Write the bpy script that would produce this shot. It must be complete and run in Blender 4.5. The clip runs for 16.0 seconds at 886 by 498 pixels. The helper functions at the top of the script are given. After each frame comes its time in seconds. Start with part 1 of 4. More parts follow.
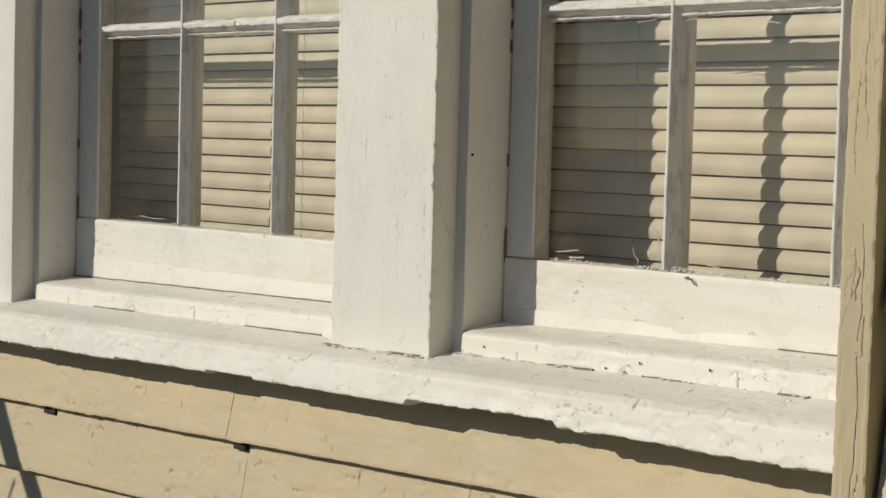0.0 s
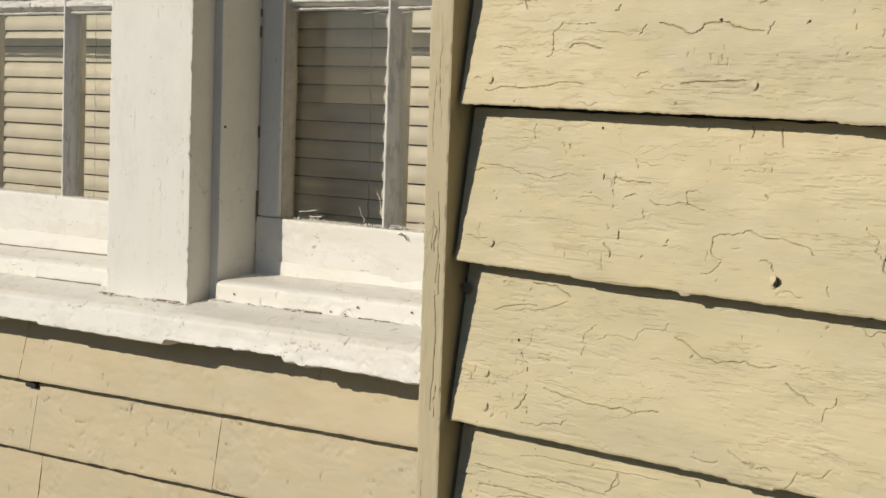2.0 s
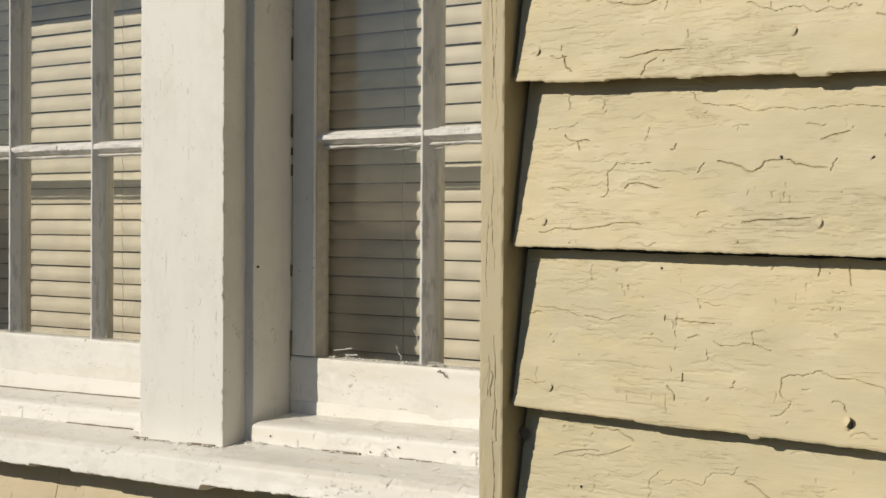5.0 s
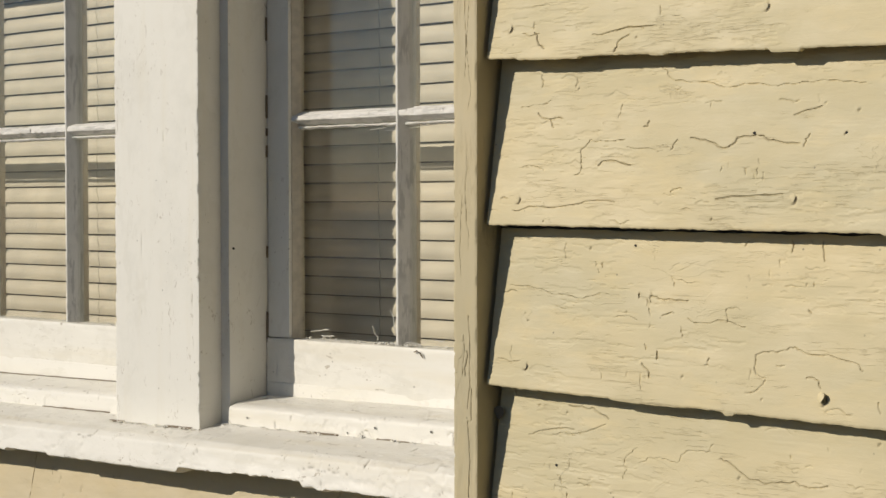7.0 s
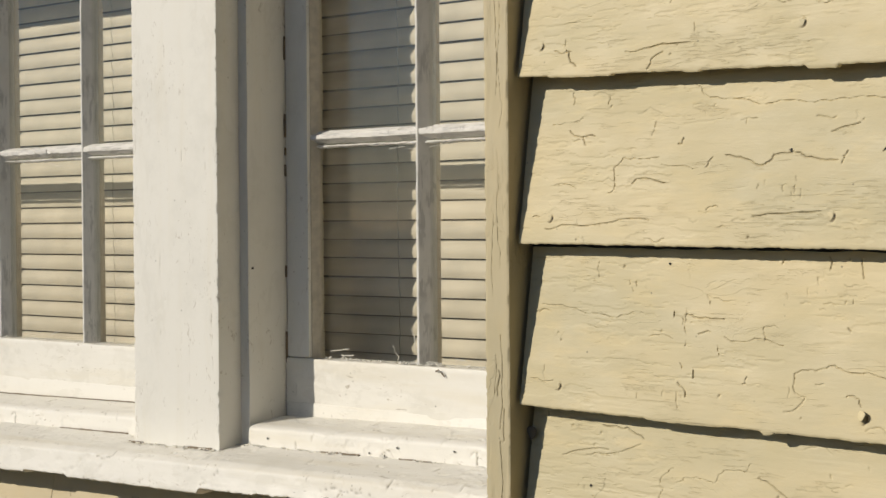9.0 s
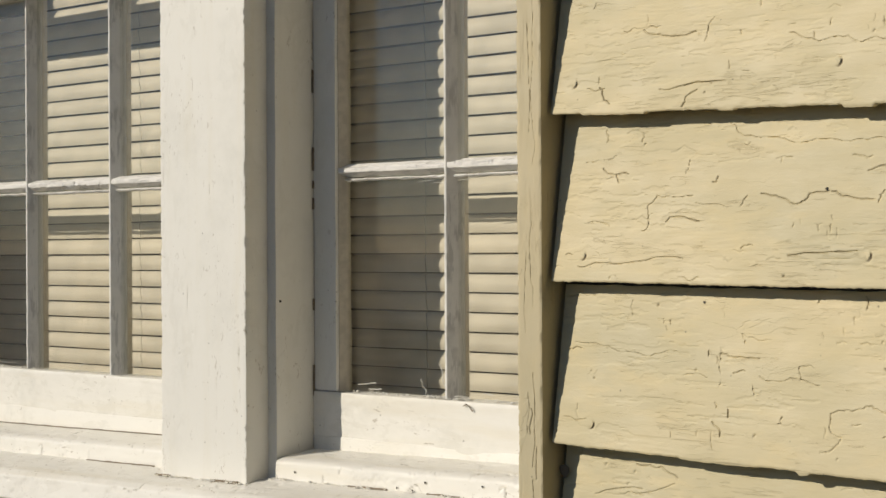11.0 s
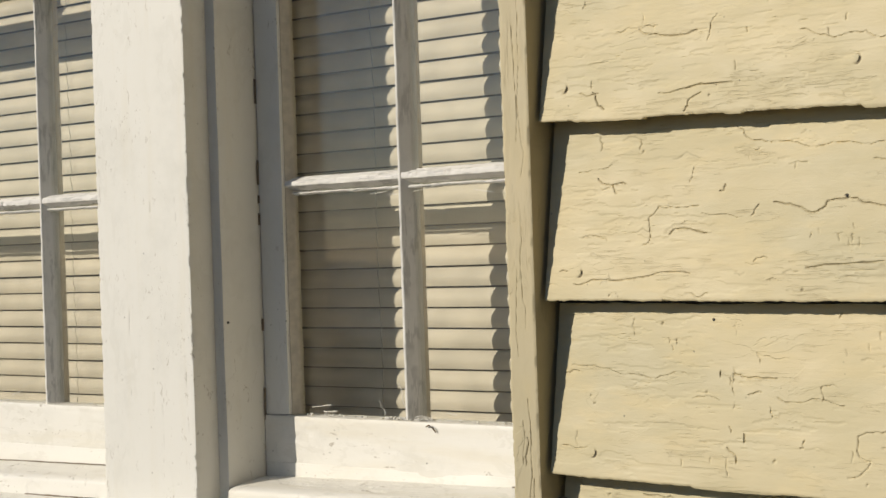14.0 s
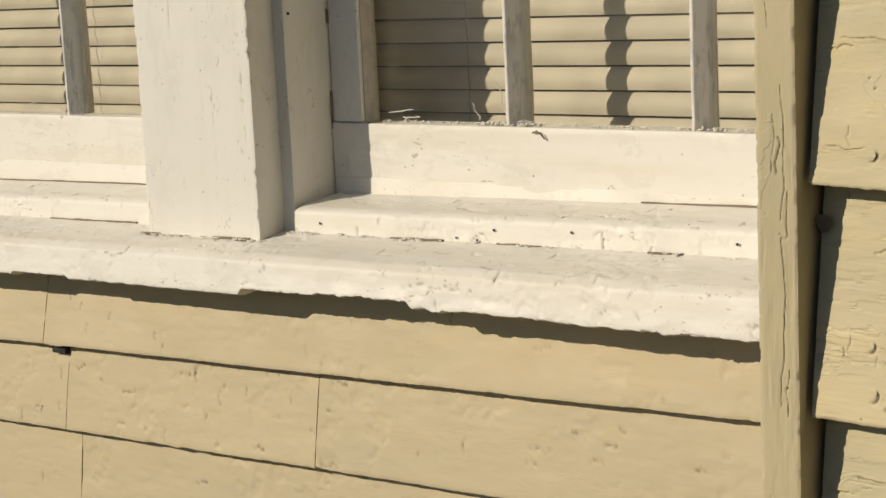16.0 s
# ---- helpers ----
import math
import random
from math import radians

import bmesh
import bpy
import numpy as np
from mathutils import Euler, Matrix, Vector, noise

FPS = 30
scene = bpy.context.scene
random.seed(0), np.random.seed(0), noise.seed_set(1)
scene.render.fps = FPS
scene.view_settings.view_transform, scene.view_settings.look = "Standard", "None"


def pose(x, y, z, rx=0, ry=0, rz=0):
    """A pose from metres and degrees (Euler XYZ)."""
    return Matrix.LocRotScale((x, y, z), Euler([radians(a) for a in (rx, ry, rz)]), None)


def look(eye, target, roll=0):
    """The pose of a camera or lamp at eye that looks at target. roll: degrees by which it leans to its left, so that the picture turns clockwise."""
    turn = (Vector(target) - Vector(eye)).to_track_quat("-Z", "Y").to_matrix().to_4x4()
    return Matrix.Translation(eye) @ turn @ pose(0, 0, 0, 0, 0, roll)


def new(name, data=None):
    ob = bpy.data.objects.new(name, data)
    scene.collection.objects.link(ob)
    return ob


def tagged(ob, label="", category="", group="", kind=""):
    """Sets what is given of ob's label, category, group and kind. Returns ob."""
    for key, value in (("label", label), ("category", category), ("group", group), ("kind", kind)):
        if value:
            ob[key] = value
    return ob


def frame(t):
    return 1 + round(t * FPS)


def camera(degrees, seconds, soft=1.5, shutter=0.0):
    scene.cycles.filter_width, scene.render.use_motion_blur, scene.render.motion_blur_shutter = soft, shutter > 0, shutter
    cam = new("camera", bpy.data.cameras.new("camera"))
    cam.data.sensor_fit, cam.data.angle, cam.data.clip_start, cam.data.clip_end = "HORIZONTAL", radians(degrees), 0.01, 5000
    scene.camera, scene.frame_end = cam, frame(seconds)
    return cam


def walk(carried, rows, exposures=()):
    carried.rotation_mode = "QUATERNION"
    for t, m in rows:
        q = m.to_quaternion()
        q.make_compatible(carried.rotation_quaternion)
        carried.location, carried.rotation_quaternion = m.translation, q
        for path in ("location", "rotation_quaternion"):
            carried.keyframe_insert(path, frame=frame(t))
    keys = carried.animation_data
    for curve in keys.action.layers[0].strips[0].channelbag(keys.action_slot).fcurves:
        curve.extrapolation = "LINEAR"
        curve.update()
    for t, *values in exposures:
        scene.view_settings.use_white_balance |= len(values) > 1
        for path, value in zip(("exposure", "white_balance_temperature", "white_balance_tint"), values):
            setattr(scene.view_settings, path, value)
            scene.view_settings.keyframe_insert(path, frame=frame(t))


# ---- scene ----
cam = camera(28.7, 16.0)
PATH = [
    (0, (1.138, -1.44, 1.482), (-0.29, -0.045, 1.358), 1.6),
    (0.2, (1.286, -1.482, 1.447), (-0.201, -0.149, 1.33), 2.5),
    (0.5, (1.492, -1.464, 1.475), (0.01, -0.13, 1.315), 2.8),
    (1, (1.532, -1.508, 1.487), (0.136, -0.091, 1.281), 2.2),
    (1.5, (1.5, -1.547, 1.502), (0.136, -0.101, 1.283), 2.0),
    (2, (1.467, -1.531, 1.509), (0.138, -0.046, 1.34), 1.9),
    (2.5, (1.437, -1.541, 1.519), (0.091, -0.065, 1.421), 1.4),
    (3, (1.426, -1.541, 1.532), (0.078, -0.064, 1.513), 0.7),
    (3.5, (1.423, -1.537, 1.53), (0.088, -0.048, 1.543), 0.7),
    (4, (1.423, -1.535, 1.531), (0.087, -0.047, 1.537), 0.6),
    (4.5, (1.425, -1.536, 1.524), (0.083, -0.053, 1.508), 0.4),
    (4.7, (1.425, -1.537, 1.526), (0.082, -0.056, 1.503), 0.4),
    (6.8, (1.423, -1.534, 1.523), (0.095, -0.039, 1.471), -0.1),
    (7, (1.425, -1.53, 1.524), (0.1, -0.033, 1.472), -0.1),
    (7.5, (1.424, -1.525, 1.52), (0.105, -0.023, 1.461), -0.3),
    (8, (1.424, -1.53, 1.521), (0.102, -0.031, 1.459), -0.3),
    (8.2, (1.417, -1.537, 1.523), (0.093, -0.039, 1.477), -0.7),
    (10.5, (1.397, -1.538, 1.527), (0.06, -0.051, 1.502), 0.0),
    (11, (1.395, -1.541, 1.532), (0.049, -0.062, 1.533), -0.3),
    (11.5, (1.397, -1.547, 1.538), (0.036, -0.082, 1.577), 0.2),
    (12, (1.375, -1.563, 1.525), (-0.006, -0.117, 1.564), 0.9),
    (12.5, (1.374, -1.565, 1.517), (-0.014, -0.126, 1.541), 1.2),
    (13, (1.377, -1.571, 1.521), (-0.005, -0.126, 1.557), 1.5),
    (13.5, (1.366, -1.578, 1.525), (0.01, -0.108, 1.568), 0.6),
    (14, (1.298, -1.508, 1.544), (0.028, 0.037, 1.548), -1.9),
    (14.5, (1.209, -1.397, 1.53), (-0.041, 0.159, 1.413), -3.4),
    (15, (1.087, -1.328, 1.527), (-0.126, 0.25, 1.328), -3.9),
    (15.5, (1.009, -1.348, 1.51), (-0.204, 0.22, 1.243), -3.5),
    (16, (1.001, -1.347, 1.509), (-0.243, 0.186, 1.186), -2.7),
]
EXPOSURES = [(0.0, -0.13, 6500, 10), (0.2, 0.10, 6500, 10), (0.5, 0.23, 6500, 10), (1.0, 0.08, 6500, 10), (1.5, 0.0, 6500, 10), (11.0, 0.0, 6500, 10), (12.0, 0.12, 6500, 10),
             (13.5, 0.13, 6500, 10), (14.0, 0.07, 6500, 10), (14.5, -0.15, 6550, 10), (15.0, -0.07, 6650, 10), (15.5, -0.08, 6950, 10), (16.0, -0.07, 7050, 10)]
walk(cam, [(t, look(eye, target, roll)) for t, eye, target, roll in PATH], EXPOSURES)

# ---- light ----
SUN = Vector((-0.68, -1.0, 0.56)).normalized()
sun_el = math.asin(SUN.z)
world = bpy.data.worlds.new("world")
scene.world = world
world.use_nodes = True
sky = world.node_tree.nodes.new("ShaderNodeTexSky")
sky.sky_type = "NISHITA"
sky.sun_disc = False
sky.sun_elevation = sun_el
sky.sun_rotation = math.atan2(SUN.x, SUN.y)
background = world.node_tree.nodes["Background"]
background.inputs["Strength"].default_value = 0.057
sky.ozone_density = 6.0
sky.dust_density = 0.4
world.node_tree.links.new(sky.outputs[0], background.inputs["Color"])

sun_data = bpy.data.lights.new("sun", "SUN")
sun_data.energy = 3.70
sun_data.angle = radians(0.53)
sun_data.color = (1.0, 0.915, 0.785)
sun = new("sun", sun_data)
sun.matrix_world = look(SUN * 20 + Vector((0, 0, 1.4)), (0, 0, 1.4))
scene.view_settings.exposure = 0.0


# ---- materials ----
class Graph:
    """Short hand for a node material."""

    def __init__(self, name):
        self.mat = bpy.data.materials.new(name)
        self.mat.use_nodes = True
        self.nodes, self.links = self.mat.node_tree.nodes, self.mat.node_tree.links
        self.bsdf = self.nodes["Principled BSDF"]
        self.out = self.nodes["Material Output"]
        self.coord = self.nodes.new("ShaderNodeTexCoord").outputs["Object"]

    def put(self, socket, value):
        if isinstance(value, bpy.types.NodeSocket):
            self.links.new(value, socket)
        else:
            socket.default_value = value

    def scaled(self, sx, sy, sz, jump=0.0):
        n = self.nodes.new("ShaderNodeMapping")
        n.inputs["Scale"].default_value = (sx, sy, sz)
        self.links.new(self.coord, n.inputs["Vector"])
        if jump:
            info = self.nodes.new("ShaderNodeObjectInfo")
            m = self.math("MULTIPLY", info.outputs["Random"], jump)
            c = self.nodes.new("ShaderNodeCombineXYZ")
            for k in range(3):
                self.links.new(m, c.inputs[k])
            self.links.new(c.outputs[0], n.inputs["Location"])
        return n.outputs[0]

    def noise(self, vector, scale=1.0, detail=4.0, rough=0.55, distort=0.0):
        n = self.nodes.new("ShaderNodeTexNoise")
        self.links.new(vector, n.inputs["Vector"])
        for key, v in (("Scale", scale), ("Detail", detail), ("Roughness", rough), ("Distortion", distort)):
            n.inputs[key].default_value = v
        return n.outputs["Fac"]

    def cells(self, vector, scale, feature="DISTANCE_TO_EDGE"):
        n = self.nodes.new("ShaderNodeTexVoronoi")
        n.feature = feature
        self.links.new(vector, n.inputs["Vector"])
        n.inputs["Scale"].default_value = scale
        return n.outputs["Distance"]

    def math(self, op, a, b=0.0, c=0.0):
        n = self.nodes.new("ShaderNodeMath")
        n.operation = op
        for k, v in enumerate((a, b, c)):
            self.put(n.inputs[k], v)
        return n.outputs[0]

    def span(self, x, a, b, c=0.0, d=1.0):
        n = self.nodes.new("ShaderNodeMapRange")
        n.interpolation_type = "SMOOTHSTEP"
        for k, v in enumerate((x, a, b, c, d)):
            self.put(n.inputs[k], v)
        return n.outputs[0]

    def mix(self, fac, a, b):
        n = self.nodes.new("ShaderNodeMix")
        n.data_type = "RGBA"
        self.put(n.inputs[0], fac)
        self.put(n.inputs[6], a if isinstance(a, bpy.types.NodeSocket) else (*a, 1))
        self.put(n.inputs[7], b if isinstance(b, bpy.types.NodeSocket) else (*b, 1))
        return n.outputs[2]

    def bare(self):
        """Where paint has gone or nail shade is put in, as the mesh tells."""
        n = self.nodes.new("ShaderNodeAttribute")
        n.attribute_name = "bare"
        return n.outputs["Fac"]

    def bump(self, height, strength, distance, normal=None):
        n = self.nodes.new("ShaderNodeBump")
        n.inputs["Strength"].default_value = strength
        n.inputs["Distance"].default_value = distance
        self.put(n.inputs["Height"], height)
        if normal:
            self.links.new(normal, n.inputs["Normal"])
        return n.outputs[0]

    def done(self, colour, rough, normal=None, metal=0.0):
        self.put(self.bsdf.inputs["Base Color"], colour if isinstance(colour, bpy.types.NodeSocket) else (*colour, 1))
        self.put(self.bsdf.inputs["Roughness"], rough)
        self.put(self.bsdf.inputs["Metallic"], metal)
        if normal:
            self.links.new(normal, self.bsdf.inputs["Normal"])
        return self.mat


def clapboard_paint(name, tone, wear, along="x"):
    """Old thick oil paint over lapped boards: grain along the board, flaked coats, hairline cracks across it."""
    g = Graph(name)

    def scaled(a, b, c, jump):
        return g.scaled(a, b, c, jump) if along == "x" else g.scaled(c, b, a, jump)

    grain = g.noise(scaled(3, 40, 160, 37), 1.0, 6, 0.62, 0.5)
    lump = g.noise(scaled(26, 26, 40, 11), 1.0, 4)
    big = g.noise(scaled(3.5, 9, 12, 23), 1.0, 3)
    flake_field = g.noise(scaled(13, 30, 34, 51), 1.0, 5, 0.6, 0.8)
    flake = g.span(flake_field, 0.52, 0.535)
    edge = g.span(g.math("ABSOLUTE", g.math("SUBTRACT", flake_field, 0.528)), 0.0, 0.006, 1.0, 0.0)
    patch = g.span(g.noise(scaled(5, 12, 9, 71), 1.0, 2), 0.50, 0.64)
    fine = g.noise(scaled(40, 200, 420, 29), 1.0, 5, 0.65, 0.3)
    speck = g.span(g.cells(scaled(120, 120, 120, 3), 1.0, "F1"), 0.06, 0.12, 1.0, 0.0)
    speck = g.math("MULTIPLY", speck, g.span(g.noise(scaled(30, 30, 30, 9), 1.0, 2), 0.6, 0.66))
    c = g.mix(g.span(big, 0.34, 0.66), [tone[0] * (1 - 0.12 * wear**2), tone[1] * (1 - 0.10 * wear**2), tone[2] * (1 - 0.11 * wear**2)], [tone[0] * 1.05, tone[1] * 1.035, tone[2] * 1.0])
    c = g.mix(g.math("MULTIPLY", g.span(lump, 0.35, 0.75), 0.25), c, [tone[0] * 1.08, tone[1] * 1.07, tone[2] * 1.02])
    c = g.mix(g.math("MULTIPLY", g.math("MULTIPLY", edge, patch), 0.15 * wear), c, [v * 0.5 for v in tone])
    c = g.mix(g.math("MULTIPLY", g.span(fine, 0.55, 0.75), 0.09 * wear), c, [v * 0.62 for v in tone])
    dry = g.span(g.noise(scaled(14, 40, 40, 61), 1.0, 3, 0.6, 0.4), 0.52, 0.66)
    streak = g.span(g.noise(scaled(55, 300, 620, 43), 1.0, 4, 0.6, 0.6), 0.54, 0.62)
    c = g.mix(g.math("MULTIPLY", g.math("MULTIPLY", streak, dry), 0.20 * wear), c, [tone[0] * 0.55, tone[1] * 0.50, tone[2] * 0.40])
    warm = g.span(g.noise(scaled(22, 60, 70, 83), 1.0, 4), 0.5, 0.7)
    c = g.mix(g.math("MULTIPLY", warm, 0.5), c, [min(1, tone[0] * 1.09), tone[1] * 1.05, tone[2] * 0.94])
    blotch = g.span(g.noise(scaled(16, 30, 28, 91), 1.0, 5, 0.65, 0.4), 0.45, 0.7)
    c = g.mix(g.math("MULTIPLY", blotch, 0.38 * wear), c, [tone[0] * 0.84, tone[1] * 0.86, tone[2] * 0.82])
    c = g.mix(g.math("MULTIPLY", speck, 0.6 * wear), c, (0.10, 0.09, 0.07))
    c = g.mix(g.math("MULTIPLY", g.bare(), 0.88), c, (0.105, 0.075, 0.040))
    n = g.bump(grain, 0.15 * wear, 0.0012)
    n = g.bump(lump, 0.2, 0.0010, n)
    crust = g.noise(scaled(75, 90, 130, 67), 1.0, 6, 0.62, 0.6)
    n = g.bump(crust, 0.34 * wear, 0.0011, n)
    n = g.bump(g.math("MULTIPLY", g.math("MULTIPLY", streak, dry), -1.0), 0.5 * wear, 0.0006, n)
    n = g.bump(g.math("MULTIPLY", flake, patch), 0.6 * wear, 0.0005, n)
    n = g.bump(fine, 0.2 * wear, 0.0006, n)
    return g.done(c, g.span(lump, 0.3, 0.7, 0.58, 0.76), n)


def trim_paint(name, tone, wear=1.0, along="x"):
    """Brushed white trim paint in broken coats, with dirt along the broken edges and in pits."""
    g = Graph(name)
    s = {"x": (6, 60, 60), "z": (60, 60, 6)}[along]
    t = {"x": (20, 34, 48), "z": (48, 34, 20)}[along]
    brush = g.noise(g.scaled(*s, 17), 1.0, 5, 0.6)
    lump = g.noise(g.scaled(35, 35, 35, 7), 1.0, 4)
    grime = g.span(g.noise(g.scaled(9, 9, 9, 13), 1.0, 6, 0.7), 0.48, 0.78)
    field = g.noise(g.scaled(*t, 19), 1.0, 6, 0.66, 0.9)
    patch = g.span(g.noise(g.scaled(11, 11, 11, 31), 1.0, 3), 0.47, 0.57)
    chip = g.math("MULTIPLY", g.span(field, 0.545, 0.560), patch)
    rim = g.span(g.math("ABSOLUTE", g.math("SUBTRACT", field, 0.545)), 0.0, 0.013, 1.0, 0.0)
    rim = g.math("MULTIPLY", rim, g.math("MULTIPLY", patch, g.span(g.noise(g.scaled(40, 40, 40, 37), 1.0, 2), 0.47, 0.57)))
    pit = g.span(g.cells(g.scaled(85, 85, 85, 3), 1.0, "F1"), 0.06, 0.13, 1.0, 0.0)
    pit = g.math("MULTIPLY", pit, g.span(g.noise(g.scaled(17, 17, 17, 9), 1.0, 2), 0.60, 0.64))
    c = g.mix(g.math("MULTIPLY", grime, 0.45 * wear), tone, (tone[0] * 0.74, tone[1] * 0.745, tone[2] * 0.73))
    c = g.mix(g.math("MULTIPLY", chip, 0.25 * wear), c, (tone[0] * 0.80, tone[1] * 0.79, tone[2] * 0.75))
    c = g.mix(g.math("MULTIPLY", rim, 0.10 * wear), c, (0.30, 0.28, 0.24))
    c = g.mix(g.math("MULTIPLY", pit, 0.7 * wear), c, (0.12, 0.11, 0.09))
    scar = g.span(g.noise(g.scaled(*[v * 2.4 for v in t], 47), 1.0, 5, 0.7, 1.2), 0.625, 0.65)
    v = {"x": (3, 30, 30), "z": (30, 30, 3)}[along]
    stain = g.span(g.noise(g.scaled(*v, 59), 1.0, 4, 0.6), 0.5, 0.72)
    c = g.mix(g.math("MULTIPLY", stain, 0.45 * wear), c, (tone[0] * 0.92, tone[1] * 0.885, tone[2] * 0.80))
    scar = g.math("MULTIPLY", scar, g.span(g.noise(g.scaled(7, 7, 7, 53), 1.0, 2), 0.46, 0.56))
    c = g.mix(g.math("MULTIPLY", scar, 0.6 * wear), c, (0.33, 0.28, 0.21))
    c = g.mix(g.math("MULTIPLY", g.bare(), 0.8), c, (0.20, 0.165, 0.115))
    n = g.bump(brush, 0.3, 0.0014)
    n = g.bump(scar, -0.6, 0.0008, n)
    n = g.bump(lump, 0.16, 0.0010, n)
    n = g.bump(chip, -0.5 * min(1.0, wear), 0.0008, n)
    return g.done(c, g.span(lump, 0.3, 0.7, 0.5, 0.68), n)


def muntin_paint(name, tone, along):
    """Thin old paint worn through to grey wood in long strips, with flaked white patches left."""
    g = Graph(name)
    s = {"x": (30, 150, 260), "z": (260, 150, 30)}[along]
    field = g.noise(g.scaled(*s, 29), 1.0, 6, 0.68, 0.15)
    bare = g.math("MULTIPLY", g.span(field, 0.50, 0.56), g.span(g.noise(g.scaled(16, 16, 16, 5), 1.0, 3), 0.42, 0.55))
    grime = g.span(g.noise(g.scaled(30, 30, 30, 13), 1.0, 5, 0.7), 0.45, 0.75)
    c = g.mix(g.math("MULTIPLY", grime, 0.5), tone, [v * 0.66 for v in tone])
    c = g.mix(g.math("MULTIPLY", bare, 0.42), c, (0.27, 0.265, 0.25))
    n = g.bump(field, 0.4, 0.0012)
    n = g.bump(bare, -0.7, 0.0008, n)
    return g.done(c, 0.72, n)


CREAM = clapboard_paint("cream_clapboard_paint", (0.615, 0.530, 0.336), 1.0)
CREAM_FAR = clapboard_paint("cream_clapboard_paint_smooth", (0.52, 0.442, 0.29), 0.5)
CREAM_TRIM = clapboard_paint("cream_corner_paint", (0.515, 0.442, 0.285), 1.0, "z")
WHITE_X = trim_paint("white_trim_paint_level", (0.745, 0.722, 0.655), 1.2, "x")
WHITE_Z = trim_paint("white_trim_paint_upright", (0.735, 0.718, 0.656), 0.8, "z")
OLD_X = muntin_paint("weathered_muntin_paint_level", (0.74, 0.717, 0.668), "x")
OLD_Z = muntin_paint("weathered_muntin_paint_upright", (0.69, 0.672, 0.63), "z")


def plain(name, tone, rough, scale=60.0, depth=0.0006, metal=0.0):
    g = Graph(name)
    lump = g.noise(g.scaled(scale, scale, scale, 5), 1.0, 4)
    c = g.mix(g.span(lump, 0.3, 0.7), [v * 0.86 for v in tone], [min(1, v * 1.08) for v in tone])
    return g.done(c, rough, g.bump(lump, 0.3, depth), metal)


VINYL = plain("blind_vinyl", (0.615, 0.545, 0.425), 0.68, 18, 0.0002)
CORD = plain("cord_cotton", (0.27, 0.25, 0.20), 0.85)
DARK = plain("hole_and_gap_black", (0.03, 0.028, 0.025), 0.9)
ROOM = plain("room_panelling", (0.12, 0.10, 0.08), 0.8, 8)
SHEATHING_BROWN = plain("sheathing_brown", (0.20, 0.16, 0.11), 0.8, 12)
POSTWOOD = plain("weathered_post_wood", (0.33, 0.27, 0.20), 0.8, 30)
STEEL = plain("galvanised_wire", (0.45, 0.45, 0.44), 0.45, 80, 0.0003, 0.9)
GROUND = plain("dark_ground", (0.030, 0.033, 0.035), 0.95, 40, 0.02)
UNSEEN_WALL = plain("unseen_wall_grey", (0.16, 0.16, 0.15), 0.9, 5, 0.004)
SKY_BLOCKER = plain("sky_blocker_dark", (0.045, 0.050, 0.040), 0.9, 5, 0.004)
SHADED_TAN = plain("shaded_tan", (0.52, 0.475, 0.385), 0.75, 90)
WEB = plain("dust_and_web", (0.62, 0.60, 0.54), 0.9, 90)


def glass(name, low, high):
    """Old wavy glass; its pale film is dirt and stands in for reflected haze too."""
    g = Graph(name)
    wave = g.noise(g.scaled(9, 9, 5, 3), 1.0, 2)
    dirt = g.span(g.noise(g.scaled(45, 45, 70, 9), 1.0, 6, 0.75), 0.35, 0.85, low, high)
    clear = g.nodes.new("ShaderNodeBsdfTransparent")
    clear.inputs["Color"].default_value = (0.95, 0.96, 0.94, 1)
    gloss = g.nodes.new("ShaderNodeBsdfGlossy")
    gloss.inputs["Roughness"].default_value = 0.03
    g.links.new(g.bump(wave, 0.12, 0.004), gloss.inputs["Normal"])
    film = g.nodes.new("ShaderNodeBsdfDiffuse")
    film.inputs["Color"].default_value = (0.7, 0.67, 0.6, 1)
    facing = g.nodes.new("ShaderNodeLayerWeight")
    facing.inputs["Blend"].default_value = 0.5
    gleam = g.math("MULTIPLY_ADD", g.math("POWER", facing.outputs["Facing"], 5.0), 0.9, 0.050)
    a, b = g.nodes.new("ShaderNodeMixShader"), g.nodes.new("ShaderNodeMixShader")
    g.links.new(dirt, a.inputs[0])
    g.links.new(clear.outputs[0], a.inputs[1])
    g.links.new(film.outputs[0], a.inputs[2])
    g.links.new(gleam, b.inputs[0])
    g.links.new(a.outputs[0], b.inputs[1])
    g.links.new(gloss.outputs[0], b.inputs[2])
    g.links.new(b.outputs[0], g.out.inputs["Surface"])
    return g.mat


GLASS = glass("old_window_glass", 0.018, 0.040)
HAZY_GLASS = glass("hazy_window_glass", 0.05, 0.12)


# ---- mesh helpers ----
def finish(name, bm, material, parent=None, label="", smooth=True):
    if isinstance(bm, bpy.types.Mesh):
        me = bm
        me.name = name
    else:
        bmesh.ops.recalc_face_normals(bm, faces=bm.faces)
        me = bpy.data.meshes.new(name)
        bm.to_mesh(me)
        bm.free()
    me.materials.append(material)
    if smooth:
        me.polygons.foreach_set("use_smooth", np.ones(len(me.polygons), bool))
        me.set_sharp_from_angle(angle=radians(38))
    ob = new(name, me)
    if parent:
        ob.parent = parent
    return tagged(ob, label)


def part(name, bm, material, parent, label=""):
    return finish(name, bm, material, parent, label)


def thing(name, x=0.0, y=0.0, z=0.0, **tags):
    ob = new(name)
    ob.empty_display_size = 0.05
    ob.location = (x, y, z)
    return tagged(ob, **tags)


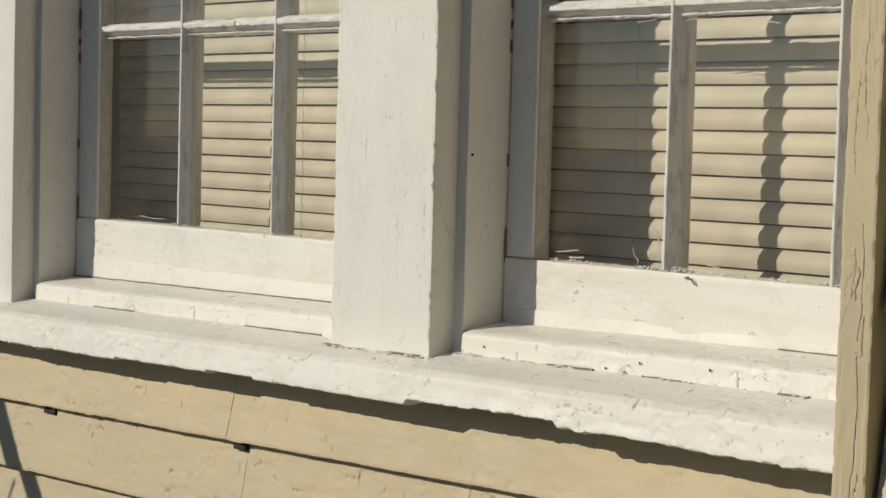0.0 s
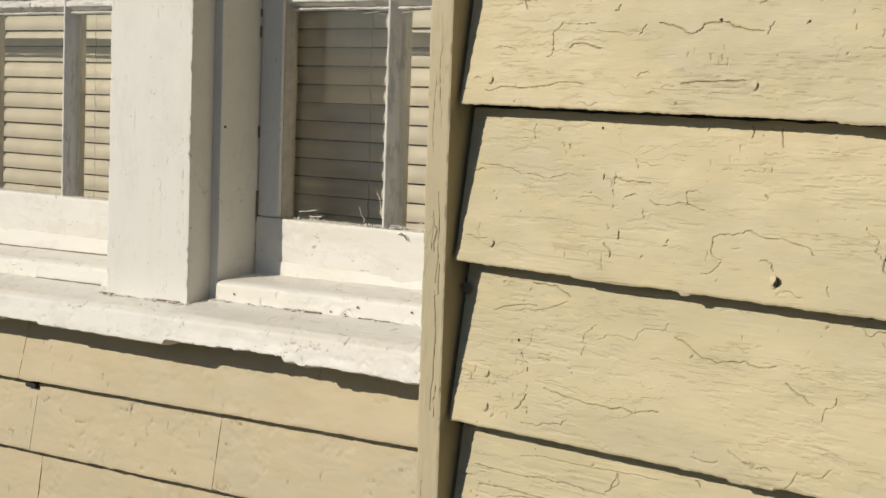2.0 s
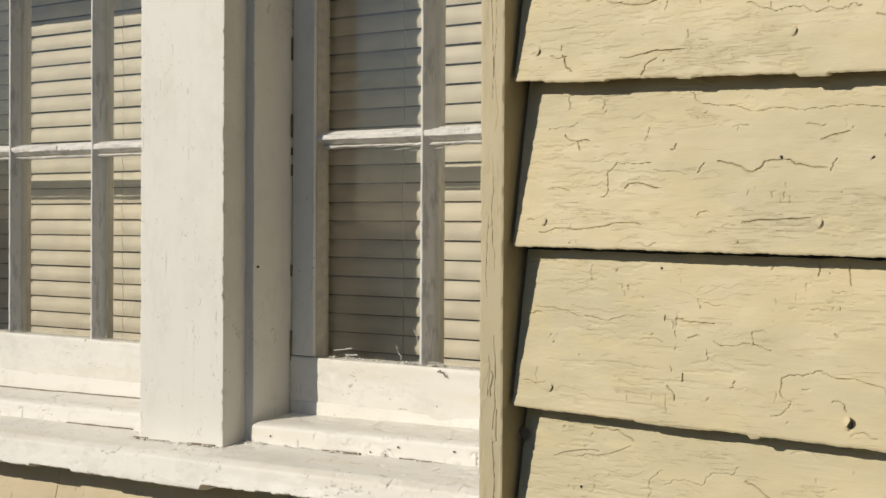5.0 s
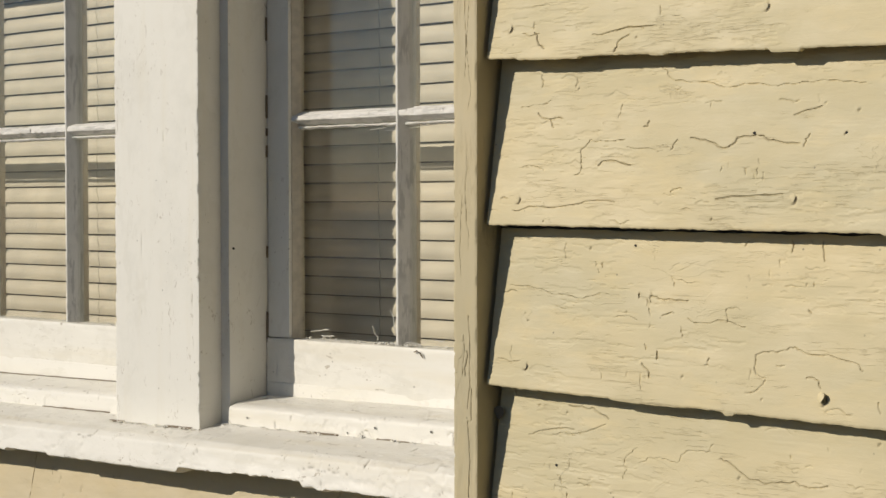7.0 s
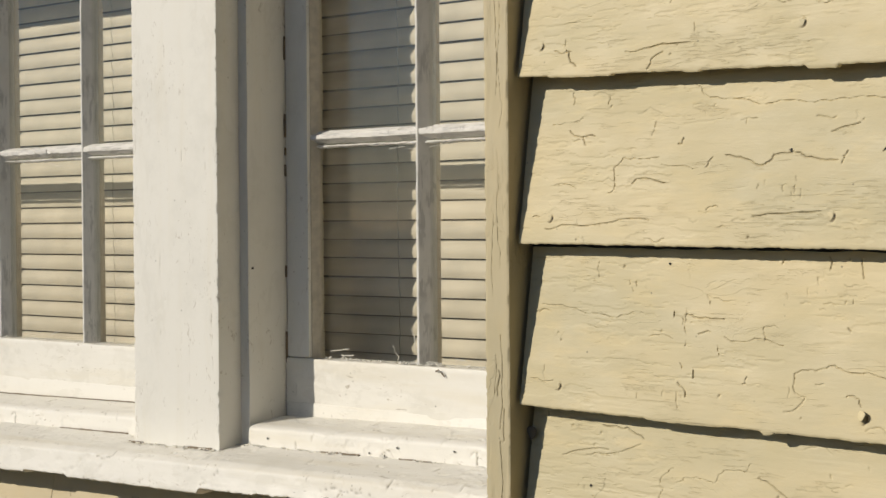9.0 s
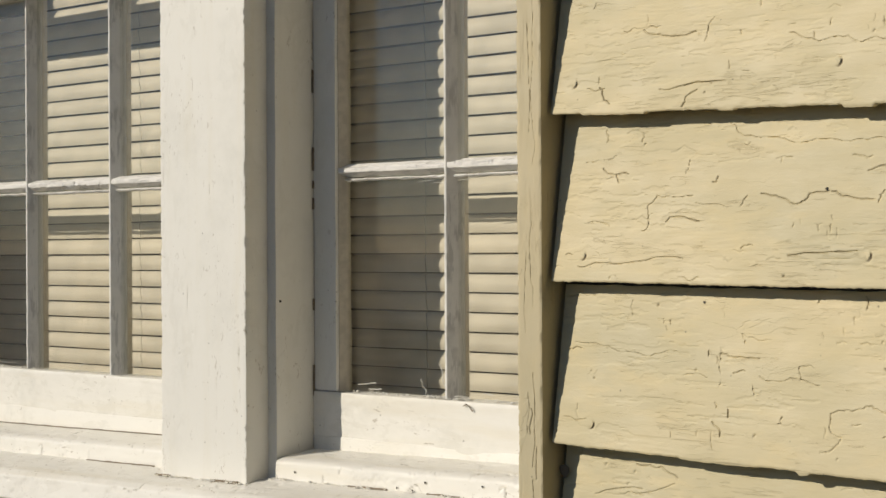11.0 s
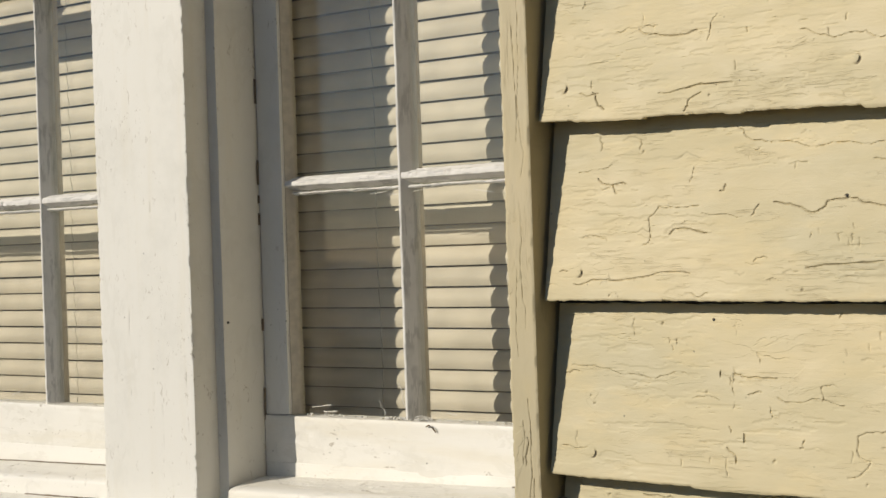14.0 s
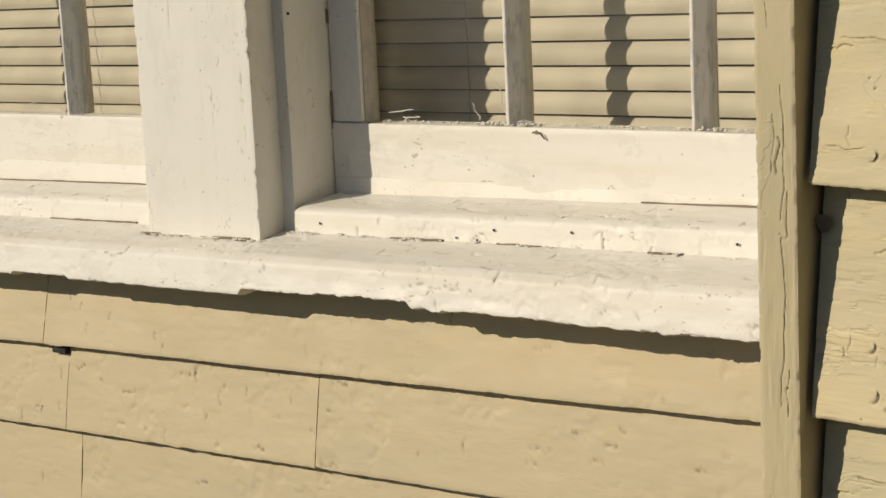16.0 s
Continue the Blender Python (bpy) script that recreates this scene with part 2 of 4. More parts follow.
def soft_corners(profile, r, steps=2):
    """The closed profile with every corner cut round."""
    out = []
    n = len(profile)
    for k in range(n):
        p, a, b = Vector(profile[k]), Vector(profile[k - 1]), Vector(profile[(k + 1) % n])
        da, db = (a - p), (b - p)
        ra, rb = min(r, da.length * 0.4), min(r, db.length * 0.4)
        pa, pb = p + da.normalized() * ra, p + db.normalized() * rb
        for s in range(steps + 1):
            t = s / steps
            out.append(pa * (1 - t) ** 2 + p * 2 * t * (1 - t) + pb * t * t)
    return out


def densify(profile, step):
    out = []
    for k in range(len(profile)):
        a, b = profile[k], profile[(k + 1) % len(profile)]
        m = max(1, int((b - a).length / step))
        out += [a.lerp(b, j / m) for j in range(m)]
    return out


def bar(profile, axis, s0, s1, seg=0.03, r=0.002, rough=0.0, freq=30.0, step=0.0, slope=0.0, seed=0.0):
    """A bar of the given section along x (section in y, z) or z (section in x, y), its corners rounded and its faces uneven."""
    pts = soft_corners([Vector(p) for p in profile], r)
    if step:
        pts = densify(pts, step)
    n = max(1, int(abs(s1 - s0) / seg))
    bm = bmesh.new()
    rings = []
    for i in range(n + 1):
        s = s0 + (s1 - s0) * i / n
        ring = []
        for p in pts:
            co = Vector((s, p.x, p.y)) if axis == "x" else Vector((p.x, p.y, s))
            if rough:
                q = Vector((co.x * (0.5 if axis == "x" else 1), co.y, co.z * (0.5 if axis == "z" else 1))) * freq
                d = noise.noise_vector(q + Vector((seed, seed * 1.7, 3.1))) * rough
                d += noise.noise_vector(q * 4.3 + Vector((seed, 7.7, 1.1))) * rough * 0.35
                if axis == "x":
                    d.x = 0
                else:
                    d.z = 0
                co += d
            if axis == "x":
                co.z += slope * co.x
            ring.append(bm.verts.new(co))
        rings.append(ring)
    for a, b in zip(rings, rings[1:]):
        for k in range(len(pts)):
            bm.faces.new((a[k], a[(k + 1) % len(pts)], b[(k + 1) % len(pts)], b[k]))
    bm.faces.new(rings[0])
    bm.faces.new(rings[-1])
    return bm


def rect(a0, a1, b0, b1):
    return [(a0, b0), (a1, b0), (a1, b1), (a0, b1)]


def block(x0, x1, y0, y1, z0, z1, r=0.002):
    bm = bmesh.new()
    bmesh.ops.create_cube(bm, size=1.0)
    for v in bm.verts:
        v.co = Vector(((x0, x1)[v.co.x > 0], (y0, y1)[v.co.y > 0], (z0, z1)[v.co.z > 0]))
    if r:
        bmesh.ops.bevel(bm, geom=bm.edges[:], offset=r, segments=2, affect="EDGES", profile=0.6)
    return bm


def tube(points, radius, sides=6):
    """A thin round rod through the points."""
    bm = bmesh.new()
    pts = [Vector(p) for p in points]
    rings = []
    for k, p in enumerate(pts):
        way = (pts[min(k + 1, len(pts) - 1)] - pts[max(k - 1, 0)]).normalized()
        side = way.orthogonal().normalized()
        up = way.cross(side)
        rings.append([bm.verts.new(p + (side * math.cos(a) + up * math.sin(a)) * radius) for a in [2 * math.pi * j / sides for j in range(sides)]])
    for a, b in zip(rings, rings[1:]):
        for k in range(sides):
            bm.faces.new((a[k], a[(k + 1) % sides], b[(k + 1) % sides], b[k]))
    bm.faces.new(rings[0])
    bm.faces.new(rings[-1])
    return bm


# ---- relief: paint coats, grain and cracks as real depth ----
LATTICE = np.random.RandomState(11).rand(256, 256)


def ripple(u, v, seed=0):
    """Smooth noise from 0 to 1 over arrays."""
    u, v = u + seed * 17.31, v + seed * 9.73
    i, j = np.floor(u).astype(int), np.floor(v).astype(int)
    a, b = u - i, v - j
    a, b = a * a * (3 - 2 * a), b * b * (3 - 2 * b)
    i0, j0, i1, j1 = i % 256, j % 256, (i + 1) % 256, (j + 1) % 256
    return (LATTICE[i0, j0] * (1 - a) + LATTICE[i1, j0] * a) * (1 - b) + (LATTICE[i0, j1] * (1 - a) + LATTICE[i1, j1] * a) * b


def cloud(u, v, seed=0, octaves=4, fall=0.55):
    total, weight, size = 0.0, 0.0, 1.0
    for o in range(octaves):
        total = total + size * ripple(u * 2**o, v * 2**o, seed + o * 3)
        weight += size
        size *= fall
    return total / weight


def rise(x, a, b):
    t = np.clip((x - a) / (b - a), 0, 1)
    return t * t * (3 - 2 * t)


def wander(rng, a, b, swing, levels=5):
    """A broken line from a to b that strays to both sides."""
    pts = [np.array(a, float), np.array(b, float)]
    for level in range(levels):
        swing *= 1.0 if level < 2 else 0.6
        out = [pts[0]]
        for p, q in zip(pts, pts[1:]):
            d = q - p
            out += [(p + q) / 2 + np.array([-d[1], d[0]]) * rng.uniform(-swing, swing), q]
        pts = out
    return pts


def cut_crack(height, U, V, line, width, depth, lip, bare=None, dirt=0.0):
    """Cuts a crack into the height field, lifts the paint on its sunny side and bares the old wood in it."""
    pts = np.array(line)
    reach = 0.006
    cols = np.where((U[0] > pts[:, 0].min() - reach) & (U[0] < pts[:, 0].max() + reach))[0]
    rows = np.where((V[:, 0] > pts[:, 1].min() - reach) & (V[:, 0] < pts[:, 1].max() + reach))[0]
    if len(cols) < 2 or len(rows) < 2:
        return
    box = np.ix_(rows, cols)
    u, v = U[box], V[box]
    best = np.full(u.shape, 1.0)
    side = np.zeros(u.shape)
    for p, q in zip(pts, pts[1:]):
        d = q - p
        t = np.clip(((u - p[0]) * d[0] + (v - p[1]) * d[1]) / (d @ d + 1e-12), 0, 1)
        du, dv = u - p[0] - t * d[0], v - p[1] - t * d[1]
        far = np.hypot(du, dv)
        near = far < best
        best = np.where(near, far, best)
        side = np.where(near, (-du * 0.6 + dv * 0.8) / (far + 1e-6), side)
    if bare is not None:
        broken = 0.35 + 0.65 * rise(cloud(u * 170, v * 170, 5, 3), 0.36, 0.60)
        bare[box] = np.maximum(bare[box], dirt * broken * np.exp(-((best / width) ** 2)))
    height[box] += -depth * np.exp(-((best / width) ** 2)) + lip * np.clip(side, 0, 1) * np.exp(-best / 0.0010)


def coat(U, V, features, seed, grain, small, along="u", wide=1.0, flaky=1.0, bare=None):
    """Height of the painted surface: grain, flaked coats, the named cracks and many small ones."""
    rng = random.Random(seed)
    a, b = (U, V) if along == "u" else (V, U)
    bend = (cloud(a * 9, b * 25, seed + 1, 3) - 0.5) * 0.012
    h = grain * (cloud(a * 22, (b + bend) * 300, seed + 2, 4, 0.65) - 0.5) * 2
    h = h * (0.12 + 1.5 * rise(cloud(a * 9, b * 34, seed + 3, 4), 0.50, 0.68))
    h += 0.0005 * flaky * (cloud(a * 22, b * 80, seed + 4, 4) - 0.5)
    field = cloud(a * 15, b * 110, seed + 5, 5, 0.6)
    worn = rise(cloud(a * 8, b * 16, seed + 6, 2), 0.50, 0.62)
    h -= 0.00026 * flaky * rise(field, 0.535, 0.548) * worn
    field = cloud(a * 42, b * 260, seed + 7, 4, 0.6)
    h -= 0.00032 * flaky * rise(field, 0.59, 0.605) * rise(cloud(a * 12, b * 22, seed + 8, 2), 0.5, 0.6)
    for line in features:
        pts = []
        for p, q in zip(line, line[1:]):
            far = math.hypot(q[0] - p[0], q[1] - p[1])
            pts += wander(rng, p, q, 0.20 * min(1.0, 0.010 / far), 3)
        strong = rng.uniform(0.6, 1.1)
        cut_crack(h, U, V, pts, (0.00040 if along == "u" else 0.00032) * wide * strong, (0.0012 if along == "u" else 0.0007) * strong, 0.0003 if along == "u" else 0.0001, bare, (0.66 if along == "u" else 0.30) * strong)
    u0, u1, v0, v1 = U.min(), U.max(), V.min(), V.max()
    for _ in range(small):
        x, z = rng.uniform(u0, min(u1, 1.0)), rng.uniform(v0, v1)
        if rng.random() < 0.5:
            d = (rng.uniform(-0.002, 0.002), rng.uniform(0.002, 0.011))
        else:
            d = (rng.uniform(0.004, 0.022), rng.uniform(-0.002, 0.002))
        if along == "v":
            d = (rng.uniform(-0.0012, 0.0012), rng.uniform(0.004, 0.022))
        cut_crack(h, U, V, wander(rng, (x, z), (x + d[0], z + d[1]), 0.22, 3), rng.uniform(0.0003, 0.00045), rng.uniform(0.0003, 0.0010), rng.uniform(0.0, 0.0003), bare, rng.uniform(0.0, 0.4))
    for _ in range(small // 2):
        x, z, r = rng.uniform(u0, min(u1, 1.0)), rng.uniform(v0, v1), rng.uniform(0.0004, 0.0009)
        cut_crack(h, U, V, [(x, z), (x + r, z + r)], r, 0.001, 0.0003, bare, rng.uniform(0.1, 0.7))
    return h


def grid_mesh(rings, bare=None):
    """A mesh of closed rings, one after the other, with both ends shut; bare tells where the paint has gone, and holds
    nail shade.
    """
    rows, cols = rings.shape[:2]
    i, j = np.meshgrid(np.arange(rows - 1), np.arange(cols), indexing="ij")
    k = (j + 1) % cols
    quads = np.stack([i * cols + j, i * cols + k, (i + 1) * cols + k, (i + 1) * cols + j], -1).reshape(-1, 4)
    co = rings.reshape(-1, 3)
    p = co[quads] - co.mean(0)
    outward = (np.cross(p[:, 1] - p[:, 0], p[:, 2] - p[:, 0]) * p[:, 0]).sum()
    caps = [np.arange(cols)[::-1], np.arange(cols) + (rows - 1) * cols]
    if outward < 0:
        quads, caps = quads[:, ::-1], [c[::-1] for c in caps]
    loops = np.concatenate([quads.ravel(), *caps]).astype(np.int32)
    starts = np.concatenate([np.arange(len(quads)) * 4, [len(quads) * 4, len(quads) * 4 + cols]]).astype(np.int32)
    me = bpy.data.meshes.new("relief")
    me.vertices.add(len(co))
    me.vertices.foreach_set("co", co.astype(np.float32).ravel())
    me.loops.add(len(loops))
    me.loops.foreach_set("vertex_index", loops)
    me.polygons.add(len(starts))
    me.polygons.foreach_set("loop_start", starts)
    me.update(calc_edges=True)
    me.validate()
    if bare is not None:
        full = np.zeros((rows, cols), np.float32)
        full[:, : bare.shape[1]] = np.clip(bare, 0, 1)
        me.attributes.new("bare", "FLOAT", "POINT").data.foreach_set("value", full.ravel())
    return me


def relief_board(x0, x1, x_fine, z, height, butt, thick, step, features, nails, grain, seed, drop, chips):
    """A lapped board whose face carries its relief; its butt is ragged, with hanging paint and an open joint under it."""
    xs = np.concatenate([np.arange(x0, x_fine, step), np.linspace(x_fine, x1, 60)])
    vs = np.concatenate([np.arange(0, height - 0.001, step), [height + 0.016]])
    U, V = np.meshgrid(xs, z + vs)
    bare = np.zeros(U.shape)
    h = coat(U, V, features, seed, grain * 0.55, 14, bare=bare)
    rng = random.Random(seed * 5 + 1)
    for _ in range(4):
        cx, cz = rng.uniform(x0 + 0.01, x_fine - 0.02), rng.uniform(z + 0.012, z + height - 0.02)
        for _ in range(rng.randint(3, 8)):
            x, v, d = cx + rng.gauss(0, 0.016), cz + rng.gauss(0, 0.009), rng.uniform(0.0015, 0.0060)
            if rng.random() < 0.5:
                line = wander(rng, (x, v), (x + rng.uniform(-0.001, 0.001), v + d), 0.2, 3)
            else:
                line = wander(rng, (x, v), (x + d * 2.2, v + rng.uniform(-0.001, 0.001)), 0.2, 3)
            cut_crack(h, U, V, line, rng.uniform(0.0003, 0.00045), rng.uniform(0.0003, 0.0008), rng.uniform(0.0, 0.0002), bare, rng.uniform(0.05, 0.4))
    for x, zn in nails:
        d = np.hypot(U - x, V - zn)
        # crescent away from the sun: the nail's shade, cut in and darkened
        ring = np.exp(-(((d - 0.0033) / 0.0008) ** 2)) * np.clip((U - x - 0.6 * (V - zn)) / 0.004, 0, 1)
        h += 0.0001 * np.exp(-((d / 0.0040) ** 2)) - 0.0010 * ring
        bare = np.maximum(bare, 0.95 * rise(ring, 0.25, 0.7))
    v = V - z
    rag = (cloud(U * 90, U * 0 + seed, seed, 5, 0.8) - 0.5) * 0.0022 - 0.0012 * rise(cloud(U * 30, U * 0 + 3.3, seed + 9, 2), 0.78, 0.86)
    for x, half, hang in chips:
        rag -= hang * rise(half - np.abs(U - x), 0.0, 0.004)
    low = np.clip(1 - v / 0.007, 0, 1) ** 2
    sag = (drop[0] + drop[1] * np.minimum(U - 0.595, 0.33)) * np.clip(1 - v / 0.022, 0, 1)
    Y = butt + thick * v / height - h + 0.0008 * np.clip(1 - v / 0.0016, 0, 1) ** 2
    Z = V + rag * low + sag
    rings = np.zeros((len(xs), len(vs) + 4, 3))
    rings[:, : len(vs), 0], rings[:, : len(vs), 1], rings[:, : len(vs), 2] = U.T, Y.T, Z.T
    back = butt + thick + 0.005
    edge = Z[0] - z
    for n, (yy, zz, follow) in enumerate(((back, height + 0.016, 0.0), (back, 0.011, 1.0), (butt + 0.0085, 0.009, 1.0), (butt + 0.0065, 0.0006, 1.0))):
        rings[:, len(vs) + n] = np.stack([xs, xs * 0 + yy, z + zz + edge * follow], -1)
    return grid_mesh(rings, bare.T)


def relief_post(x0, x1, front, back, z0, z1, fine0, fine1, step, features, seed, grain, small, chips, flaky=1.0):
    """An upright board whose front carries its relief and whose edges are chipped."""
    zs = np.concatenate([np.linspace(z0, fine0, 12)[:-1] if fine0 > z0 else [], np.arange(fine0, fine1, step), np.linspace(fine1, z1, 20)])
    us = np.linspace(x0, x1, max(8, int((x1 - x0) / min(step, (x1 - x0) / 50))))
    U, V = np.meshgrid(us, zs)
    bare = np.zeros(U.shape)
    h = coat(U, V, features, seed, grain, small, "v", 1.0, flaky, bare)
    near = np.minimum(U - x0, x1 - U)
    nick = rise(cloud(V * 130, U * 30, seed + 4, 4), 0.54, 0.66)
    h -= (0.0005 + chips * nick) * np.clip(1 - near / 0.0026, 0, 1) ** 2
    sway = (cloud(V * 9, V * 0 + 2.2, seed + 5, 3) - 0.5) * 0.0012 + (cloud(V * 120, V * 0 + 8.1, seed + 6, 3) - 0.5) * 0.0006
    sway = sway * (0.15 + 0.6 * flaky)
    inward = np.where(U < (x0 + x1) / 2, 1.0, -1.0) * np.clip(1 - near / 0.004, 0, 1) * (0.0004 + chips * 0.5 * nick)
    rings = np.zeros((len(zs), len(us) + 4, 3))
    rings[:, : len(us), 0], rings[:, : len(us), 1], rings[:, : len(us), 2] = U + sway + inward, front - h, V
    mid = front + (back - front) * 0.25
    for n, (xx, yy) in enumerate(((x1, mid), (x1, back), (x0, back), (x0, mid))):
        rings[:, len(us) + n] = np.stack([xx + sway[:, 0] * (n in (0, 3)), zs * 0 + yy, zs], -1)
    return grid_mesh(rings, bare)


def relief_bar(section, x0, x1, step, seed, grain, small, ragged, slope=0.0, round_by=0.003, chip=0.0007, features=(), bites=(), dirt=0.35):
    """A level bar (section in y, z) whose faces carry relief and whose edges are ragged."""
    pts = densify(soft_corners([Vector(p) for p in section], round_by), step * 1.3)
    mid = sum(pts, Vector((0, 0))) / len(pts)
    arc = [0.0]
    for a, b in zip(pts, pts[1:]):
        arc.append(arc[-1] + (b - a).length)
    xs = np.linspace(x0, x1, int((x1 - x0) / step) + 2)
    U, V = np.meshgrid(xs, np.array(arc))
    flakes = cloud(U * 34, (V + seed) * 60, seed + 2, 5, 0.65)
    h = -chip * rise(flakes, 0.55, 0.57) * rise(cloud(U * 9, V * 14, seed + 8, 2), 0.46, 0.58)
    h += coat(U, V + seed, [], seed, grain, 0) + 0.0007 * (cloud(U * 24, V * 60, seed, 4) - 0.5)
    rng = random.Random(seed)
    bare = np.zeros(U.shape)
    front = [k for k in range(len(pts)) if pts[k].x < mid.x]
    for line in features:
        spots = []
        for x, z in line:
            k = min(front, key=lambda i: abs(pts[i].y + slope * x - z))
            spots.append((x, arc[k]))
        way = []
        for p, q in zip(spots, spots[1:]):
            way += wander(rng, p, q, 0.14)
        cut_crack(h, U, V, way, 0.0007, 0.0013, 0.0005, bare, 0.75)
    for _ in range(small):
        x, v = rng.uniform(x0, x1), rng.uniform(0, arc[-1])
        du, dv = rng.uniform(0.004, 0.025), rng.uniform(-0.004, 0.004)
        if rng.random() < 0.4:
            du, dv = rng.uniform(-0.002, 0.002), rng.uniform(0.004, 0.016)
        cut_crack(h, U, V, wander(rng, (x, v), (x + du, v + dv), 0.3), 0.0008, rng.uniform(0.0008, 0.0022), rng.uniform(0.0002, 0.0007), bare, rng.uniform(0, 2 * dirt))
    rings = np.zeros((len(xs), len(pts), 3))
    low = min(p.y for p in pts)
    for k, p in enumerate(pts):
        q, o = pts[k - 1], pts[(k + 1) % len(pts)]
        n = Vector((o.y - q.y, q.x - o.x)).normalized()
        if n.dot(p - mid) < 0:
            n = -n
        bottom = max(0.0, 1 - (p.y - low) / 0.009)
        drip = ragged * bottom * (cloud(xs * 60, xs * 0 + 1.7, seed + 3, 5, 0.8) - 0.55 - 0.5 * rise(cloud(xs * 30, xs * 0 + 4.4, seed + 7, 2), 0.72, 0.82))
        for x, half, up in bites:
            wide = half * (1 + 0.25 * (cloud(xs * 70, xs * 0 + x, seed + 5, 3) - 0.5))
            drip = drip + up * min(1.0, max(0.0, (-0.112 - p.x) / 0.030)) * max(0.0, 1 - (p.y - low) / 0.020) * rise(wide - np.abs(xs - x), 0.0, 0.006) * (0.75 + 0.5 * cloud(xs * 110, xs * 0 + 2.9, seed + 11, 4, 0.7))
        rings[:, k, 0] = xs
        rings[:, k, 1] = p.x + n.x * h[k]
        rings[:, k, 2] = p.y + n.y * h[k] + drip + slope * xs
    return grid_mesh(rings, bare.T)


def nail_head(x, y, z, r, tip=0.0):
    """A flat round head, painted over; a tipped one stands off on its shaded side."""
    bm = bmesh.new()
    bmesh.ops.create_uvsphere(bm, u_segments=12, v_segments=6, radius=1.0)
    rng = random.Random(int(x * 1000 + z * 7000))
    for v in bm.verts:
        c = v.co.copy()
        wob = 1 + 0.12 * math.sin(3 * math.atan2(c.z, c.x) + rng.choice((0, 0.2)))
        v.co = Vector((x + c.x * r * wob, y + c.y * r * (0.26 if tip > 0.2 else 0.07) - (0.10 + tip) * r * c.x + tip * 0.6 * r * c.z, z + c.z * r * wob * (1 - 0.2 * tip)))
    return bm


# ---- plan ----
SLOPE = 0.017                      # the old house has settled to the west
FACE = -0.104                      # front of casings and mullion
SASH = 0.0                         # front of the lower sashes
PITCH_X, PITCH_Z = 0.207, 0.287    # from muntin to muntin
RAIL_TOP, RAIL_BOTTOM = 1.352, 1.262
BLIND_Y = 0.116
SPACING = 0.868                    # from window to window
MEET = 1.932

# ---- ground and plain closing walls ----
bm = bmesh.new()
bmesh.ops.create_grid(bm, x_segments=40, y_segments=40, size=600)
# unseen ground, coloured dark to hold down bounce light
ground = tagged(finish("ground", bm, GROUND), "plain ground, never in view, kept dark against bounce", "ground", kind="structure")

